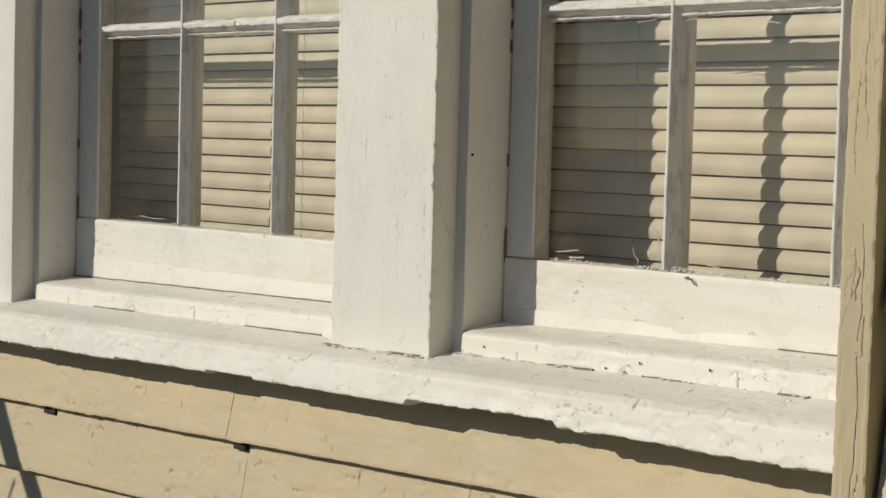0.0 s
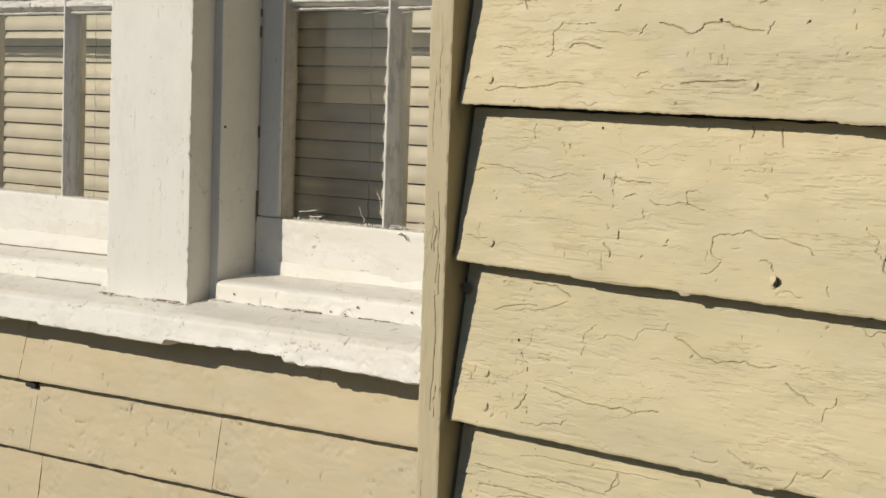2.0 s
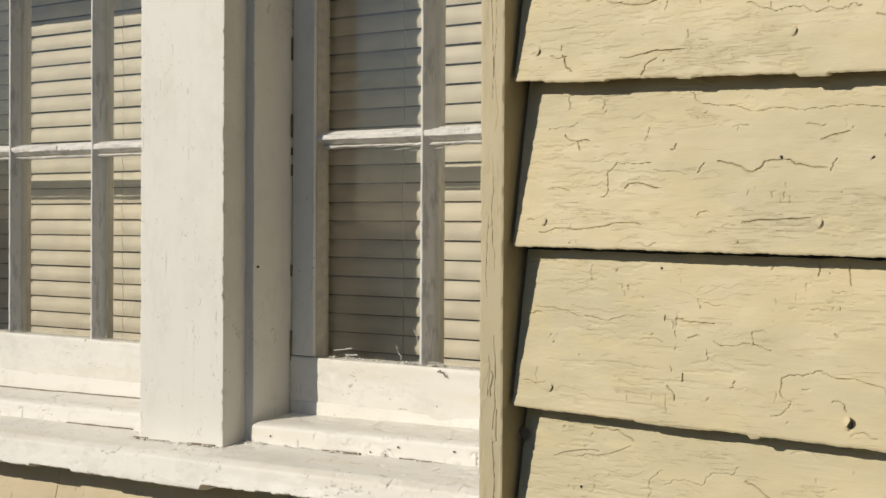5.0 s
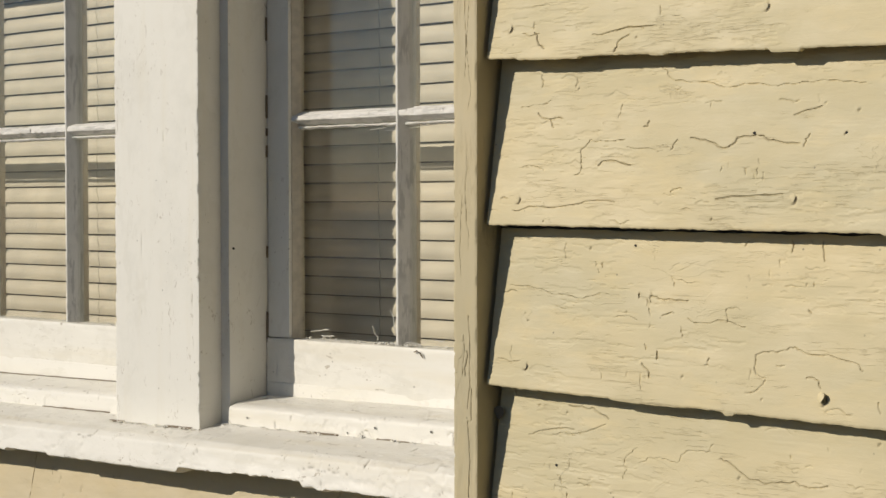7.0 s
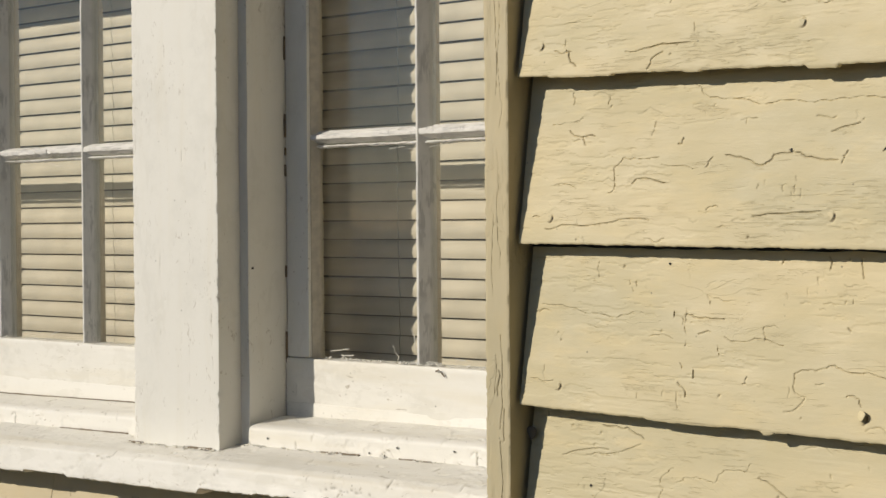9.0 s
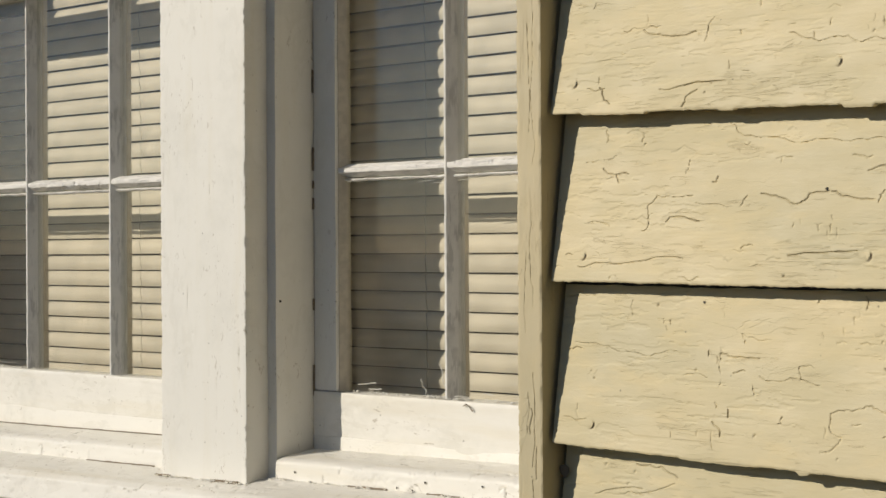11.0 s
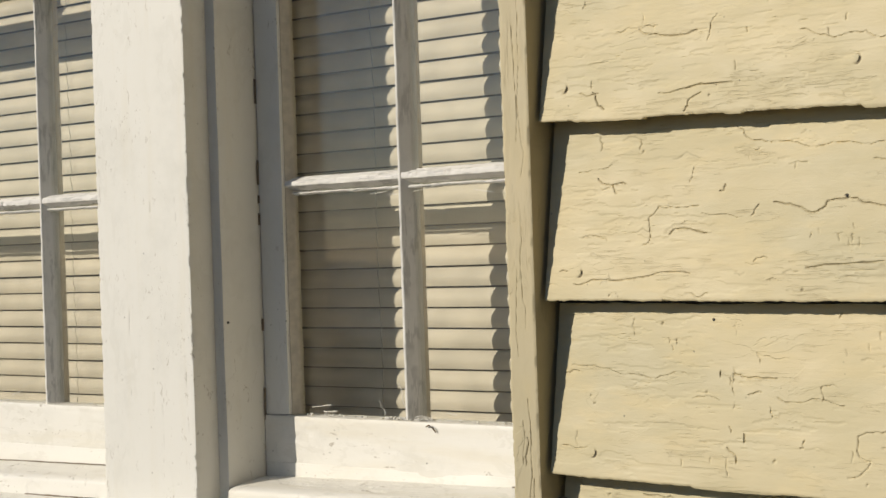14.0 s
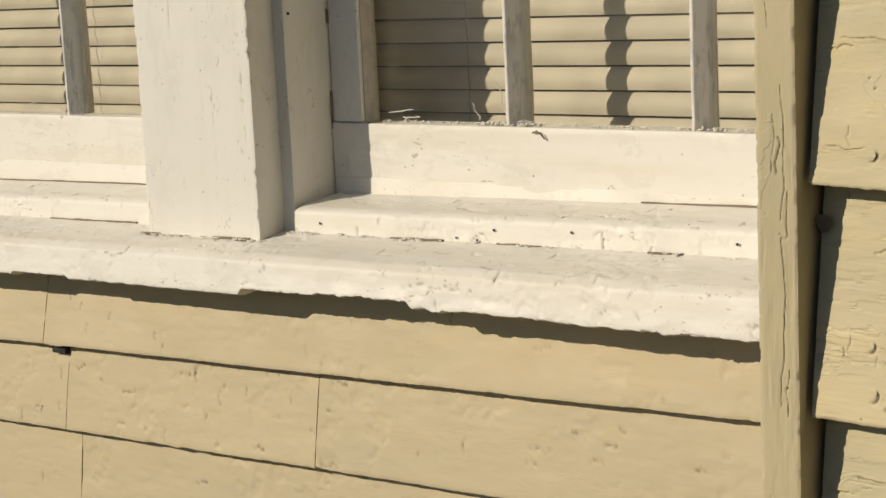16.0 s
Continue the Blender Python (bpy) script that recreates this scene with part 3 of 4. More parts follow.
# ---- window ----
def sash_window(name, dx, label, x_left, glass_l, jamb_l):
    win = thing(name, dx, 0, 0, label=label, category="window", kind="structure")
    x_right, glass_r = 0.418, 0.373
    z_cross = RAIL_TOP + PITCH_Z - 0.006
    # lower sash
    rail = part("bottom_rail", relief_bar(rect(SASH - 0.004, 0.034, RAIL_BOTTOM, RAIL_TOP), x_left, x_right, 0.0025, 61, 0.0002, 12, 0.0008, dirt=0.12), WHITE_X, win)
    part("weather_strip", bar([(SASH - 0.0050, 1.262), (SASH + 0.003, 1.262), (SASH + 0.003, 1.2955), (SASH - 0.0046, 1.2947)], "x", x_left + 0.001, x_right - 0.001, 0.012, 0.0012, 0.0010, 45, seed=dx + 3), WHITE_X, rail)
    part("top_rail", bar(rect(SASH, 0.034, MEET - 0.005, MEET + 0.03), "x", x_left, x_right, 0.03, 0.003, 0.0005), WHITE_X, win)
    for a, b in ((x_left, glass_l), (glass_r, x_right)):
        part("stile", bar(rect(a, b - (0.003 if a == x_left else 0.0), SASH - 0.0025, 0.019 if a == x_left else 0.034), "z", RAIL_TOP + 0.001, MEET - 0.006, 0.03, 0.003, 0.0006, 30, seed=dx), WHITE_Z, win)
    # putty moulding inside the stiles; its tan also takes in shade and warm bounce
    part("stile_moulding", bar([(glass_l - 0.0028, SASH + 0.0020), (glass_l - 0.0018, SASH + 0.0016), (glass_l + 0.0010, SASH + 0.0080), (glass_l + 0.0036, SASH + 0.0125), (glass_l + 0.0036, SASH + 0.019), (glass_l - 0.0028, SASH + 0.019)], "z", RAIL_TOP, MEET - 0.006, 0.02, 0.001, 0.0008, 60, seed=dx), SHADED_TAN, win, "putty bevel along the stile, tan with shade")
    # muntins: a narrow nose in front that widens to the glass
    for x in (0.0 if dx == 0 else -0.003, PITCH_X):
        sec = [(x - 0.0054, SASH), (x - 0.0022, SASH), (x + 0.0046, SASH + 0.0120), (x + 0.0092, SASH + 0.0215), (x - 0.0012, SASH + 0.0215), (x - 0.0052, SASH + 0.012)]
        muntin = part("muntin", bar(sec, "z", RAIL_TOP - 0.004, MEET - 0.006, 0.004, 0.0008, 0.0004, 110, 0.004, seed=x + dx), OLD_Z, win, "flaking upright muntin")
        # inner side behind the glass, in the tan of shaded wood
        sec = [(x - 0.0085, SASH + 0.0172), (x + 0.0066, SASH + 0.0172), (x + 0.0066, SASH + 0.0250), (x + 0.0030, SASH + 0.0355), (x - 0.0030, SASH + 0.0355), (x - 0.0085, SASH + 0.0250)]
        part("inner_bar", bar(sec, "z", RAIL_TOP, MEET - 0.006, 0.02, 0.001, 0.0004, 60, seed=x + dx + 5), SHADED_TAN, muntin, "inner side of the muntin behind the glass, tan as shaded")
    sec = [(SASH + 0.001, z_cross - 0.0024), (SASH + 0.012, z_cross - 0.0075), (SASH + 0.026, z_cross - 0.009), (SASH + 0.026, z_cross + 0.010), (SASH + 0.012, z_cross + 0.0085), (SASH + 0.001, z_cross + 0.0042)]
    muntin = part("muntin", relief_bar(sec, glass_l - 0.002, glass_r + 0.002, 0.0014, 53 + int(dx * 9), 0.0005, 80, 0.0034, 0.0, 0.0010, 0.0014), OLD_X, win, "flaking level muntin")
    sec = [(SASH + 0.0085, z_cross - 0.0128), (SASH + 0.0068, z_cross - 0.0112), (SASH + 0.0105, z_cross - 0.0095), (SASH + 0.0134, z_cross - 0.0095), (SASH + 0.0134, z_cross - 0.0140)]
    part("putty", relief_bar(sec, glass_l + 0.004, glass_r, 0.0012, 88 + int(dx * 9), 0.0005, 40, 0.0030, 0.0, 0.0005, 0.0010), OLD_X, muntin, "crumbling putty line under the level muntin")
    # glass, pane by pane
    xs = (glass_l - 0.005, 0.0, PITCH_X, glass_r + 0.005)
    zs = (RAIL_TOP - 0.004, z_cross, MEET)
    for i in range(3):
        for j in range(2):
            pane = part("pane", block(xs[i] + 0.004, xs[i + 1] - 0.004, 0.0135, 0.0165, zs[j] + 0.004, zs[j + 1] - 0.004, 0), HAZY_GLASS if dx and i == 0 and j == 1 else GLASS, win)
            pane.visible_shadow = False
    # upper sash, nearer to the outside, with only its meeting rail in reach
    part("meeting_rail", relief_bar(rect(-0.040, -0.004, MEET, MEET + 0.045), x_left - 0.012, x_right + 0.01, 0.002, 77 + int(dx * 9), 0.0005, 60, 0.0022, 0.0, 0.003, 0.0010), WHITE_X, win, "peeling meeting rail of the upper sash")
    for a, b in ((x_left - 0.012, glass_l), (glass_r, x_right + 0.012)):
        part("upper_stile", bar(rect(a, b, -0.040, -0.004), "z", MEET + 0.046, 2.55, 0.05, 0.003), WHITE_Z, win)
    for x in (0.0, PITCH_X):
        part("upper_muntin", bar(rect(x - 0.009, x + 0.009, -0.038, -0.006), "z", MEET + 0.046, 2.55, 0.05, 0.003), WHITE_Z, win)
    part("upper_rail", bar(rect(-0.040, -0.004, 2.551, 2.60), "x", x_left - 0.012, x_right + 0.012, 0.05, 0.003), WHITE_X, win)
    pane = part("pane", block(glass_l, glass_r, -0.022, -0.019, MEET + 0.04, 2.555, 0), GLASS, win)
    pane.visible_shadow = False
    # jambs, standing proud of the casing's edge
    for side in (-1, 1):
        e = jamb_l if side < 0 else 0.428
        o = side
        part("jamb", bar(rect(*sorted((e, e + o * 0.034)), -0.067, 0.032), "z", 1.235 + SLOPE * dx, 2.62, 0.03, 0.0025, 0.0007, 20, 0.02, seed=dx), WHITE_Z, win)
    # smears of old paint left on the glass
    rng = random.Random(19 + int(dx * 10))
    for k in range(9):
        x, z = rng.uniform(glass_l + 0.02, 0.16), z_cross - 0.011 - abs(rng.gauss(0, 0.005))
        if k > 5:
            z = RAIL_TOP + rng.uniform(0.003, 0.012)
        span, lean = rng.uniform(0.015, 0.05), rng.uniform(-0.006, 0.006)
        pts = [(x + span * q / 6, 0.0131, z + lean * q / 6 + rng.uniform(-0.0008, 0.0008)) for q in range(7)]
        part("paint_smear", tube(pts, rng.uniform(0.0003, 0.0008), 5), WEB, win, "thin white paint smear on the glass")
    if dx == 0:
        for x, z in ((-0.19, 1.257), (-0.014, 1.253), (0.011, 1.252), (0.031, 1.263), (0.119, 1.266), (0.288, 1.266), (-0.205, 1.246)):
            part("nail_hole", nail_head(x, -0.0755, z, 0.0014), DARK, win)
        part("nail_hole", tube([(jamb_l + 0.0012, -0.060, 1.468), (jamb_l - 0.003, -0.060, 1.468)], 0.0016, 8), DARK, win)
    # inner sill, with a dark sliver for the gap's shadow under the sash
    dz = SLOPE * dx
    j0, j1 = (x_left + 0.002, x_right - 0.002) if dx else (0.15, x_right - 0.002)
    part("joint", bar(rect(-0.0066, 0.0, 1.2821 + dz, 1.2835 + dz), "x", j0, j1, 0.006, 0.0006, 0.0009, 60, slope=SLOPE, seed=dx + 1), SHEATHING_BROWN, win, "dark sliver for the shadow of the gap under the sash")
    sec = [(0.0, 1.2355 + dz), (0.0, 1.2828 + dz), (-0.066, 1.2752 + dz), (-0.0735, 1.2715 + dz), (-0.0755, 1.2355 + dz)]
    part("sub_sill", relief_bar(sec, jamb_l + 0.006, 0.422, 0.0016, 21, 0.0003, 90, 0.0030, SLOPE, 0.003, 0.0008, dirt=0.5), WHITE_X, win, "white sub-sill with specks of dirt")
    # dirt-filled cracks where the sub-sill meets the sill, and where the stile meets the jamb
    for a, b in ((-0.095, -0.03), (0.035, 0.085), (0.20, 0.235)) if dx == 0 else ((-0.10, 0.0), (0.25, 0.40)):
        part("joint", bar(rect(-0.0772, -0.0745, 1.2487 + dz, 1.2506 + dz), "x", a, b, 0.004, 0.0004, 0.0010, 120, slope=SLOPE, seed=a), SHEATHING_BROWN, win, "dirt-filled crack under the sub-sill")
    for a, b in ((1.345, 1.385), (1.455, 1.47), (1.585, 1.60), (1.612, 1.622), (1.635, 1.665), (1.735, 1.765)):
        part("joint", bar(rect(x_left - 0.0006, x_left + 0.0010, -0.0042, 0.002), "z", a, b, 0.004, 0.0003, 0.0005, 120, seed=a), SHEATHING_BROWN, win, "dark crack beside the jamb")
    return win


window_2 = sash_window("window_2", 0.0, "white wooden sash window with small panes and closed blinds", -0.2307, -0.187, -0.232)
window_1 = sash_window("window_1", -SPACING, "white wooden sash window with small panes beside the mullion", -0.2605, -0.208, -0.264)

# ---- casing, mullion, sill ----
surround = thing("window_surround", -0.33, FACE, 1.2, label="white painted casing and sill round the paired windows", category="window frame", kind="structure")
surround.matrix_world = Matrix.Identity(4)
mullion_features = [[(-0.319, 1.385), (-0.32, 1.365)], [(-0.305, 1.385), (-0.306, 1.3)], [(-0.357, 1.58), (-0.357, 1.555)], [(-0.345, 1.58), (-0.345, 1.555)], [(-0.262, 1.43), (-0.258, 1.33)], [(-0.3, 1.268), (-0.275, 1.276)], [(-0.4, 1.27), (-0.41, 1.33)], [(-0.36, 1.5), (-0.362, 1.36)], [(-0.272, 1.62), (-0.268, 1.585)], [(-0.33, 1.72), (-0.332, 1.7)]]
part("mullion", relief_post(-0.416, -0.2475, FACE, FACE + 0.037, 1.2405, 2.62, 1.2378, 1.86, 0.0016, mullion_features, 5, 0.00008, 18, 0.0013, 0.35), WHITE_Z, surround, "wide white mullion board with chipped paint")
for a, b in ((-0.315, -0.262), (-0.428, -0.398)):
    part("joint", bar(rect(FACE - 0.0022, FACE + 0.001, 1.2436, 1.2462), "x", a, b, 0.004, 0.0004, 0.0010, 120, slope=SLOPE, seed=a), SHEATHING_BROWN, surround, "dirt-filled crack at the mullion foot")
part("mullion_post", bar(rect(-0.404, -0.262, FACE + 0.0405, 0.05), "z", 1.245, 2.62, 0.1, 0.002), WHITE_Z, surround)
part("side_casing", bar(rect(-1.262, -1.146, FACE, FACE + 0.040), "z", 1.212, 2.62, 0.012, 0.0025, 0.0007, 24, 0.02, seed=3), WHITE_Z, surround, "white side casing board")
part("side_casing", bar(rect(0.448, 0.560, FACE, FACE + 0.040), "z", 1.24, 2.62, 0.05, 0.0025), WHITE_Z, surround)
part("head_casing", bar(rect(FACE - 0.004, FACE + 0.02, 2.621, 2.75), "x", -1.27, 0.56, 0.05, 0.0025), WHITE_X, surround)
part("casing_post", bar(rect(-1.168, -1.135, FACE + 0.0405, 0.05), "z", 1.215, 2.62, 0.1, 0.002), WHITE_Z, surround)
sill_section = [(-0.142, 1.1962), (-0.151, 1.1972), (-0.1560, 1.1985), (-0.1488, 1.2315), (-0.1400, 1.2374), (-0.075, 1.2497), (0.03, 1.254), (0.03, 1.206), (-0.10, 1.2005)]
sill_cracks = [[(-0.405, 1.233), (-0.407, 1.226), (-0.418, 1.222), (-0.440, 1.221)], [(-0.366, 1.223), (-0.358, 1.228), (-0.33, 1.230)], [(-0.205, 1.218), (-0.197, 1.221), (-0.20, 1.227)], [(0.152, 1.232), (0.156, 1.240), (0.172, 1.243)],
               [(0.226, 1.228), (0.232, 1.235)], [(0.199, 1.213), (0.204, 1.217)], [(0.234, 1.217), (0.238, 1.211)], [(0.185, 1.242), (0.20, 1.242)], [(-0.02, 1.218), (0.03, 1.222), (0.06, 1.221)]]
part("sill", relief_bar(sill_section, -1.262, 0.56, 0.0018, 41, 0.0003, 230, 0.0050, SLOPE, 0.002, 0.0008, sill_cracks, [(-0.120, 0.112, 0.0062), (0.0, 0.13, 0.0022), (0.02, 0.010, -0.003), (-0.55, 0.05, 0.003), (-0.95, 0.16, -0.0035)], 0.5), WHITE_X, surround, "thick white sill with a ragged, broken lower edge")


# ---- blinds ----
def venetian_blind(dx, label):
    blind = thing("venetian_blind", dx, BLIND_Y + (-0.010 if dx == 0 else 0.005), 0, label=label, category="blind", group="blinds in the windows")
    bm = bmesh.new()
    n, x0, x1 = 8, (-0.30 if dx == 0 else -0.335), 0.420
    chord = []
    for k in range(n + 1):
        t = k / n
        chord.append((-0.0012 + 0.0048 * t - 0.0034 * math.sin(math.pi * t), -0.0138 + 0.0230 * t))
    rows = []
    for i in range(9):
        x = x0 + (x1 - x0) * i / 8
        rows.append([bm.verts.new((x, y, z)) for y, z in chord] + [bm.verts.new((x, y + 0.0005, z)) for y, z in reversed(chord)])
    for a, b in zip(rows, rows[1:]):
        for k in range(len(a)):
            bm.faces.new((a[k], a[(k + 1) % len(a)], b[(k + 1) % len(a)], b[k]))
    bm.faces.new(rows[0])
    bm.faces.new(rows[-1])
    first = part("slat", bm, VINYL, blind)
    rng = random.Random(int(dx * 100) + 7)
    z = 1.3425
    k = 0
    while z < 2.58:
        s = first if k == 0 else new("slat", first.data)
        s.parent = blind
        s.matrix_basis = pose(0, rng.uniform(-0.0006, 0.0006), z, rng.uniform(-2.2, 2.2), rng.uniform(-0.15, 0.15), 0)
        z += 0.02495
        k += 1
    part("bottom_bar", bar(rect(-0.009, 0.009, 1.308, 1.326), "x", -0.30, 0.42, 0.1, 0.003), VINYL, blind)
    part("head_rail", bar(rect(-0.014, 0.014, 2.585, 2.615), "x", -0.30, 0.42, 0.1, 0.003), VINYL, blind)
    for x in ((-0.128, 0.158) if dx == 0 else (-0.158, 0.128)):
        sway = 0.0006 if x < -0.12 and dx == 0 else 0.0016
        pts = [(x + sway * math.sin(q * 1.57 + 0.4) + 0.0012 * math.sin(q * 0.13), -0.0066 if q % 4 else -0.0050, 1.3292 + q * 0.02495 / 4) for q in range(200)]
        part("ladder_cord", tube(pts, 0.0006 if dx == 0 else 0.0004, 5), CORD, blind)
    return blind


venetian_blind(0.0, "closed cream slatted blind behind old panes")
venetian_blind(-SPACING, "closed cream slatted blind with a sagging slat")


# ---- lapped siding ----
def clapboard(name, x0, x1, z, height, butt, thick, material, parent, slope=0.0, seed=0.0, ragged=0.0008, fine=0.02):
    """One lapped board: thick at the butt, thin at its top, its lower edge uneven."""
    sec = [(butt, z), (butt + thick, z + height + 0.016), (butt + thick + 0.005, z + height + 0.016), (butt + thick + 0.005, z)]
    return part(name, bar(sec, "x", x0, x1, fine, 0.0018, ragged, 22, 0.02, slope, seed), material, parent)


def wall_siding(name, label, x0, x1, courses, butt, thick, material, slope, joints, fine, seed, relief=False):
    wall = thing(name, label=label, category="wall", kind="structure")
    for k, (z, h) in enumerate(courses):
        cuts = [x0] + sorted(j for c, j in joints if c == k) + [x1]
        for a, b in zip(cuts, cuts[1:]):
            if relief and z > 0.8:
                sec = [(butt, z), (butt + thick, z + h + 0.016), (butt + thick + 0.005, z + h + 0.016), (butt + thick + 0.005, z)]
                part("clapboard", relief_bar(sec, max(a, -1.3) + 0.0006, b - 0.0006, 0.0021, int(seed * 7 + k * 13 + a * 10) % 97, 0.00012, 60, 0.0022, slope, dirt=0.5), material, wall)
                if a < -1.3:
                    clapboard("clapboard", a, -1.301, z, h, butt, thick, material, wall, slope, seed, 0.0009, 0.05)
                continue
            clapboard("clapboard", a + 0.0007, b - 0.0007, z, h, butt, thick, material, wall, slope, seed + k * 3.7 + a, 0.0009, fine)
    return wall


def course_rows(lines):
    return [(a, b - a) for a, b in zip(lines, lines[1:])]


# under and beside the windows
low_lines = [0.121 * k + 0.025 for k in range(7)] + [0.877, 1.0140, 1.1140]
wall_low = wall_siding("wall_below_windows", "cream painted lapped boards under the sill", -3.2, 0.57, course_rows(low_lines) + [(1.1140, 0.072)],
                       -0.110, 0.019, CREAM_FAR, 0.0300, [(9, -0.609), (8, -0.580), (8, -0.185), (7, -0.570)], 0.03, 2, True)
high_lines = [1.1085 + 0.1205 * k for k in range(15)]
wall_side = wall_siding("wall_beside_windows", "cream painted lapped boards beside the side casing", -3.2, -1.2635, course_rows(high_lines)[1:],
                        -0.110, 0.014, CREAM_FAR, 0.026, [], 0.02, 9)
bm = block(-3.2, -1.17, -0.092, 0.07, 0.0, 3.0, 0)
part("sheathing", bm, SHEATHING_BROWN, wall_side)
part("sheathing", block(-1.169, 0.60, -0.087, 0.07, 0.0, 1.165, 0), SHEATHING_BROWN, wall_low)
part("knot_hole", block(-1.06, -1.03, -0.0990, -0.0900, 1.0705, 1.078, 0.001), DARK, wall_low)
part("knot_hole", block(-0.604, -0.580, -0.1012, -0.0900, 1.085, 1.0945, 0.001), DARK, wall_low, "dark gap where a corner has broken off")
part("sheathing", block(-1.27, 0.60, -0.08, 0.07, 2.72, 3.0, 0), SHEATHING_BROWN, wall_low)

# the nearer wall: every course with its own grain, cracks and nails
COURSE = 0.1205
CRACKS_UPPER = [
    [(0.650, 1.689), (0.656, 1.690), (0.666, 1.690), (0.682, 1.690)], [(0.667, 1.689), (0.685, 1.683), (0.712, 1.684)], [(0.720, 1.676), (0.722, 1.680), (0.722, 1.687), (0.727, 1.693)],
    [(0.784, 1.699), (0.788, 1.704), (0.793, 1.706), (0.803, 1.706)], [(0.816, 1.690), (0.818, 1.691), (0.825, 1.690)], [(0.787, 1.676), (0.801, 1.671), (0.815, 1.669), (0.827, 1.670), (0.836, 1.667), (0.845, 1.666), (0.861, 1.666), (0.869, 1.669), (0.875, 1.667)],
    [(0.620, 1.708), (0.622, 1.713)], [(0.631, 1.657), (0.631, 1.652)], [(0.632, 1.649), (0.635, 1.643), (0.642, 1.635)], [(0.705, 1.630), (0.708, 1.634), (0.709, 1.638), (0.717, 1.642)],
    [(0.705, 1.645), (0.721, 1.647), (0.729, 1.646)], [(0.685, 1.644), (0.707, 1.646), (0.740, 1.647)],
]
CRACKS_UPPER += [
    [(0.886, 1.661), (0.897, 1.660)],
]
CRACKS_EYE = [
    [(0.628, 1.619), (0.630, 1.615), (0.629, 1.610)], [(0.661, 1.616), (0.661, 1.609)], [(0.734, 1.620), (0.742, 1.612), (0.756, 1.608), (0.779, 1.606), (0.797, 1.603), (0.824, 1.602), (0.845, 1.603), (0.865, 1.604), (0.893, 1.601)],
    [(0.612, 1.596), (0.626, 1.597), (0.636, 1.598), (0.639, 1.600)], [(0.628, 1.591), (0.633, 1.587), (0.640, 1.586), (0.651, 1.586)], [(0.640, 1.586), (0.643, 1.580)],
    [(0.701, 1.585), (0.703, 1.591), (0.704, 1.595)], [(0.724, 1.578), (0.727, 1.578), (0.728, 1.582)], [(0.667, 1.545), (0.671, 1.546), (0.670, 1.562), (0.676, 1.567), (0.678, 1.570), (0.688, 1.569), (0.708, 1.569)],
    [(0.711, 1.564), (0.738, 1.560)], [(0.748, 1.561), (0.751, 1.566), (0.753, 1.568)],
]
CRACKS_EYE += [
    [(0.764, 1.569), (0.779, 1.566), (0.795, 1.562), (0.800, 1.565), (0.801, 1.568), (0.821, 1.569), (0.829, 1.566), (0.849, 1.563)], [(0.852, 1.561), (0.853, 1.566), (0.856, 1.569)],
    [(0.813, 1.571), (0.816, 1.570)], [(0.881, 1.568), (0.883, 1.570)], [(0.618, 1.551), (0.632, 1.551), (0.638, 1.548)], [(0.687, 1.551), (0.690, 1.554), (0.715, 1.551)],
    [(0.790, 1.546), (0.791, 1.549)], [(0.600, 1.528), (0.606, 1.528)], [(0.612, 1.519), (0.628, 1.522), (0.674, 1.524), (0.704, 1.525)], [(0.761, 1.520), (0.769, 1.520)],
    [(0.788, 1.527), (0.839, 1.530)], [(0.843, 1.582), (0.863, 1.587)], [(0.751, 1.532), (0.760, 1.534)],
]
CRACKS_MIDDLE = [
    [(0.652, 1.484), (0.651, 1.488), (0.651, 1.495)], [(0.679, 1.482), (0.680, 1.479)], [(0.682, 1.477), (0.683, 1.474)], [(0.686, 1.478), (0.685, 1.481)],
    [(0.803, 1.495), (0.805, 1.498)], [(0.838, 1.500), (0.839, 1.491)], [(0.853, 1.499), (0.854, 1.497)], [(0.862, 1.499), (0.864, 1.486)], [(0.602, 1.463), (0.616, 1.463), (0.638, 1.459), (0.659, 1.457), (0.674, 1.457), (0.694, 1.459)],
    [(0.749, 1.466), (0.748, 1.470), (0.746, 1.473), (0.755, 1.471), (0.769, 1.470)], [(0.720, 1.457), (0.720, 1.461)], [(0.730, 1.459), (0.730, 1.455), (0.729, 1.451), (0.731, 1.445)],
    [(0.729, 1.459), (0.740, 1.457), (0.761, 1.457)], [(0.741, 1.446), (0.746, 1.448), (0.750, 1.448)], [(0.700, 1.443), (0.706, 1.444), (0.720, 1.442)],
]
CRACKS_MIDDLE += [
    [(0.762, 1.445), (0.776, 1.442), (0.796, 1.444), (0.808, 1.441)], [(0.793, 1.443), (0.792, 1.452), (0.795, 1.453), (0.804, 1.452)], [(0.739, 1.416), (0.739, 1.421)],
    [(0.727, 1.412), (0.734, 1.403)], [(0.779, 1.414), (0.781, 1.414), (0.782, 1.419)], [(0.855, 1.454), (0.857, 1.452)], [(0.596, 1.408), (0.604, 1.408), (0.618, 1.408)],
    [(0.812, 1.399), (0.824, 1.404), (0.827, 1.408), (0.820, 1.410), (0.818, 1.416), (0.818, 1.423), (0.831, 1.426), (0.843, 1.429), (0.851, 1.428), (0.872, 1.426), (0.891, 1.422), (0.897, 1.417)],
    [(0.857, 1.410), (0.866, 1.409), (0.868, 1.405)], [(0.757, 1.439), (0.759, 1.432)], [(0.730, 1.436), (0.731, 1.441)],
]
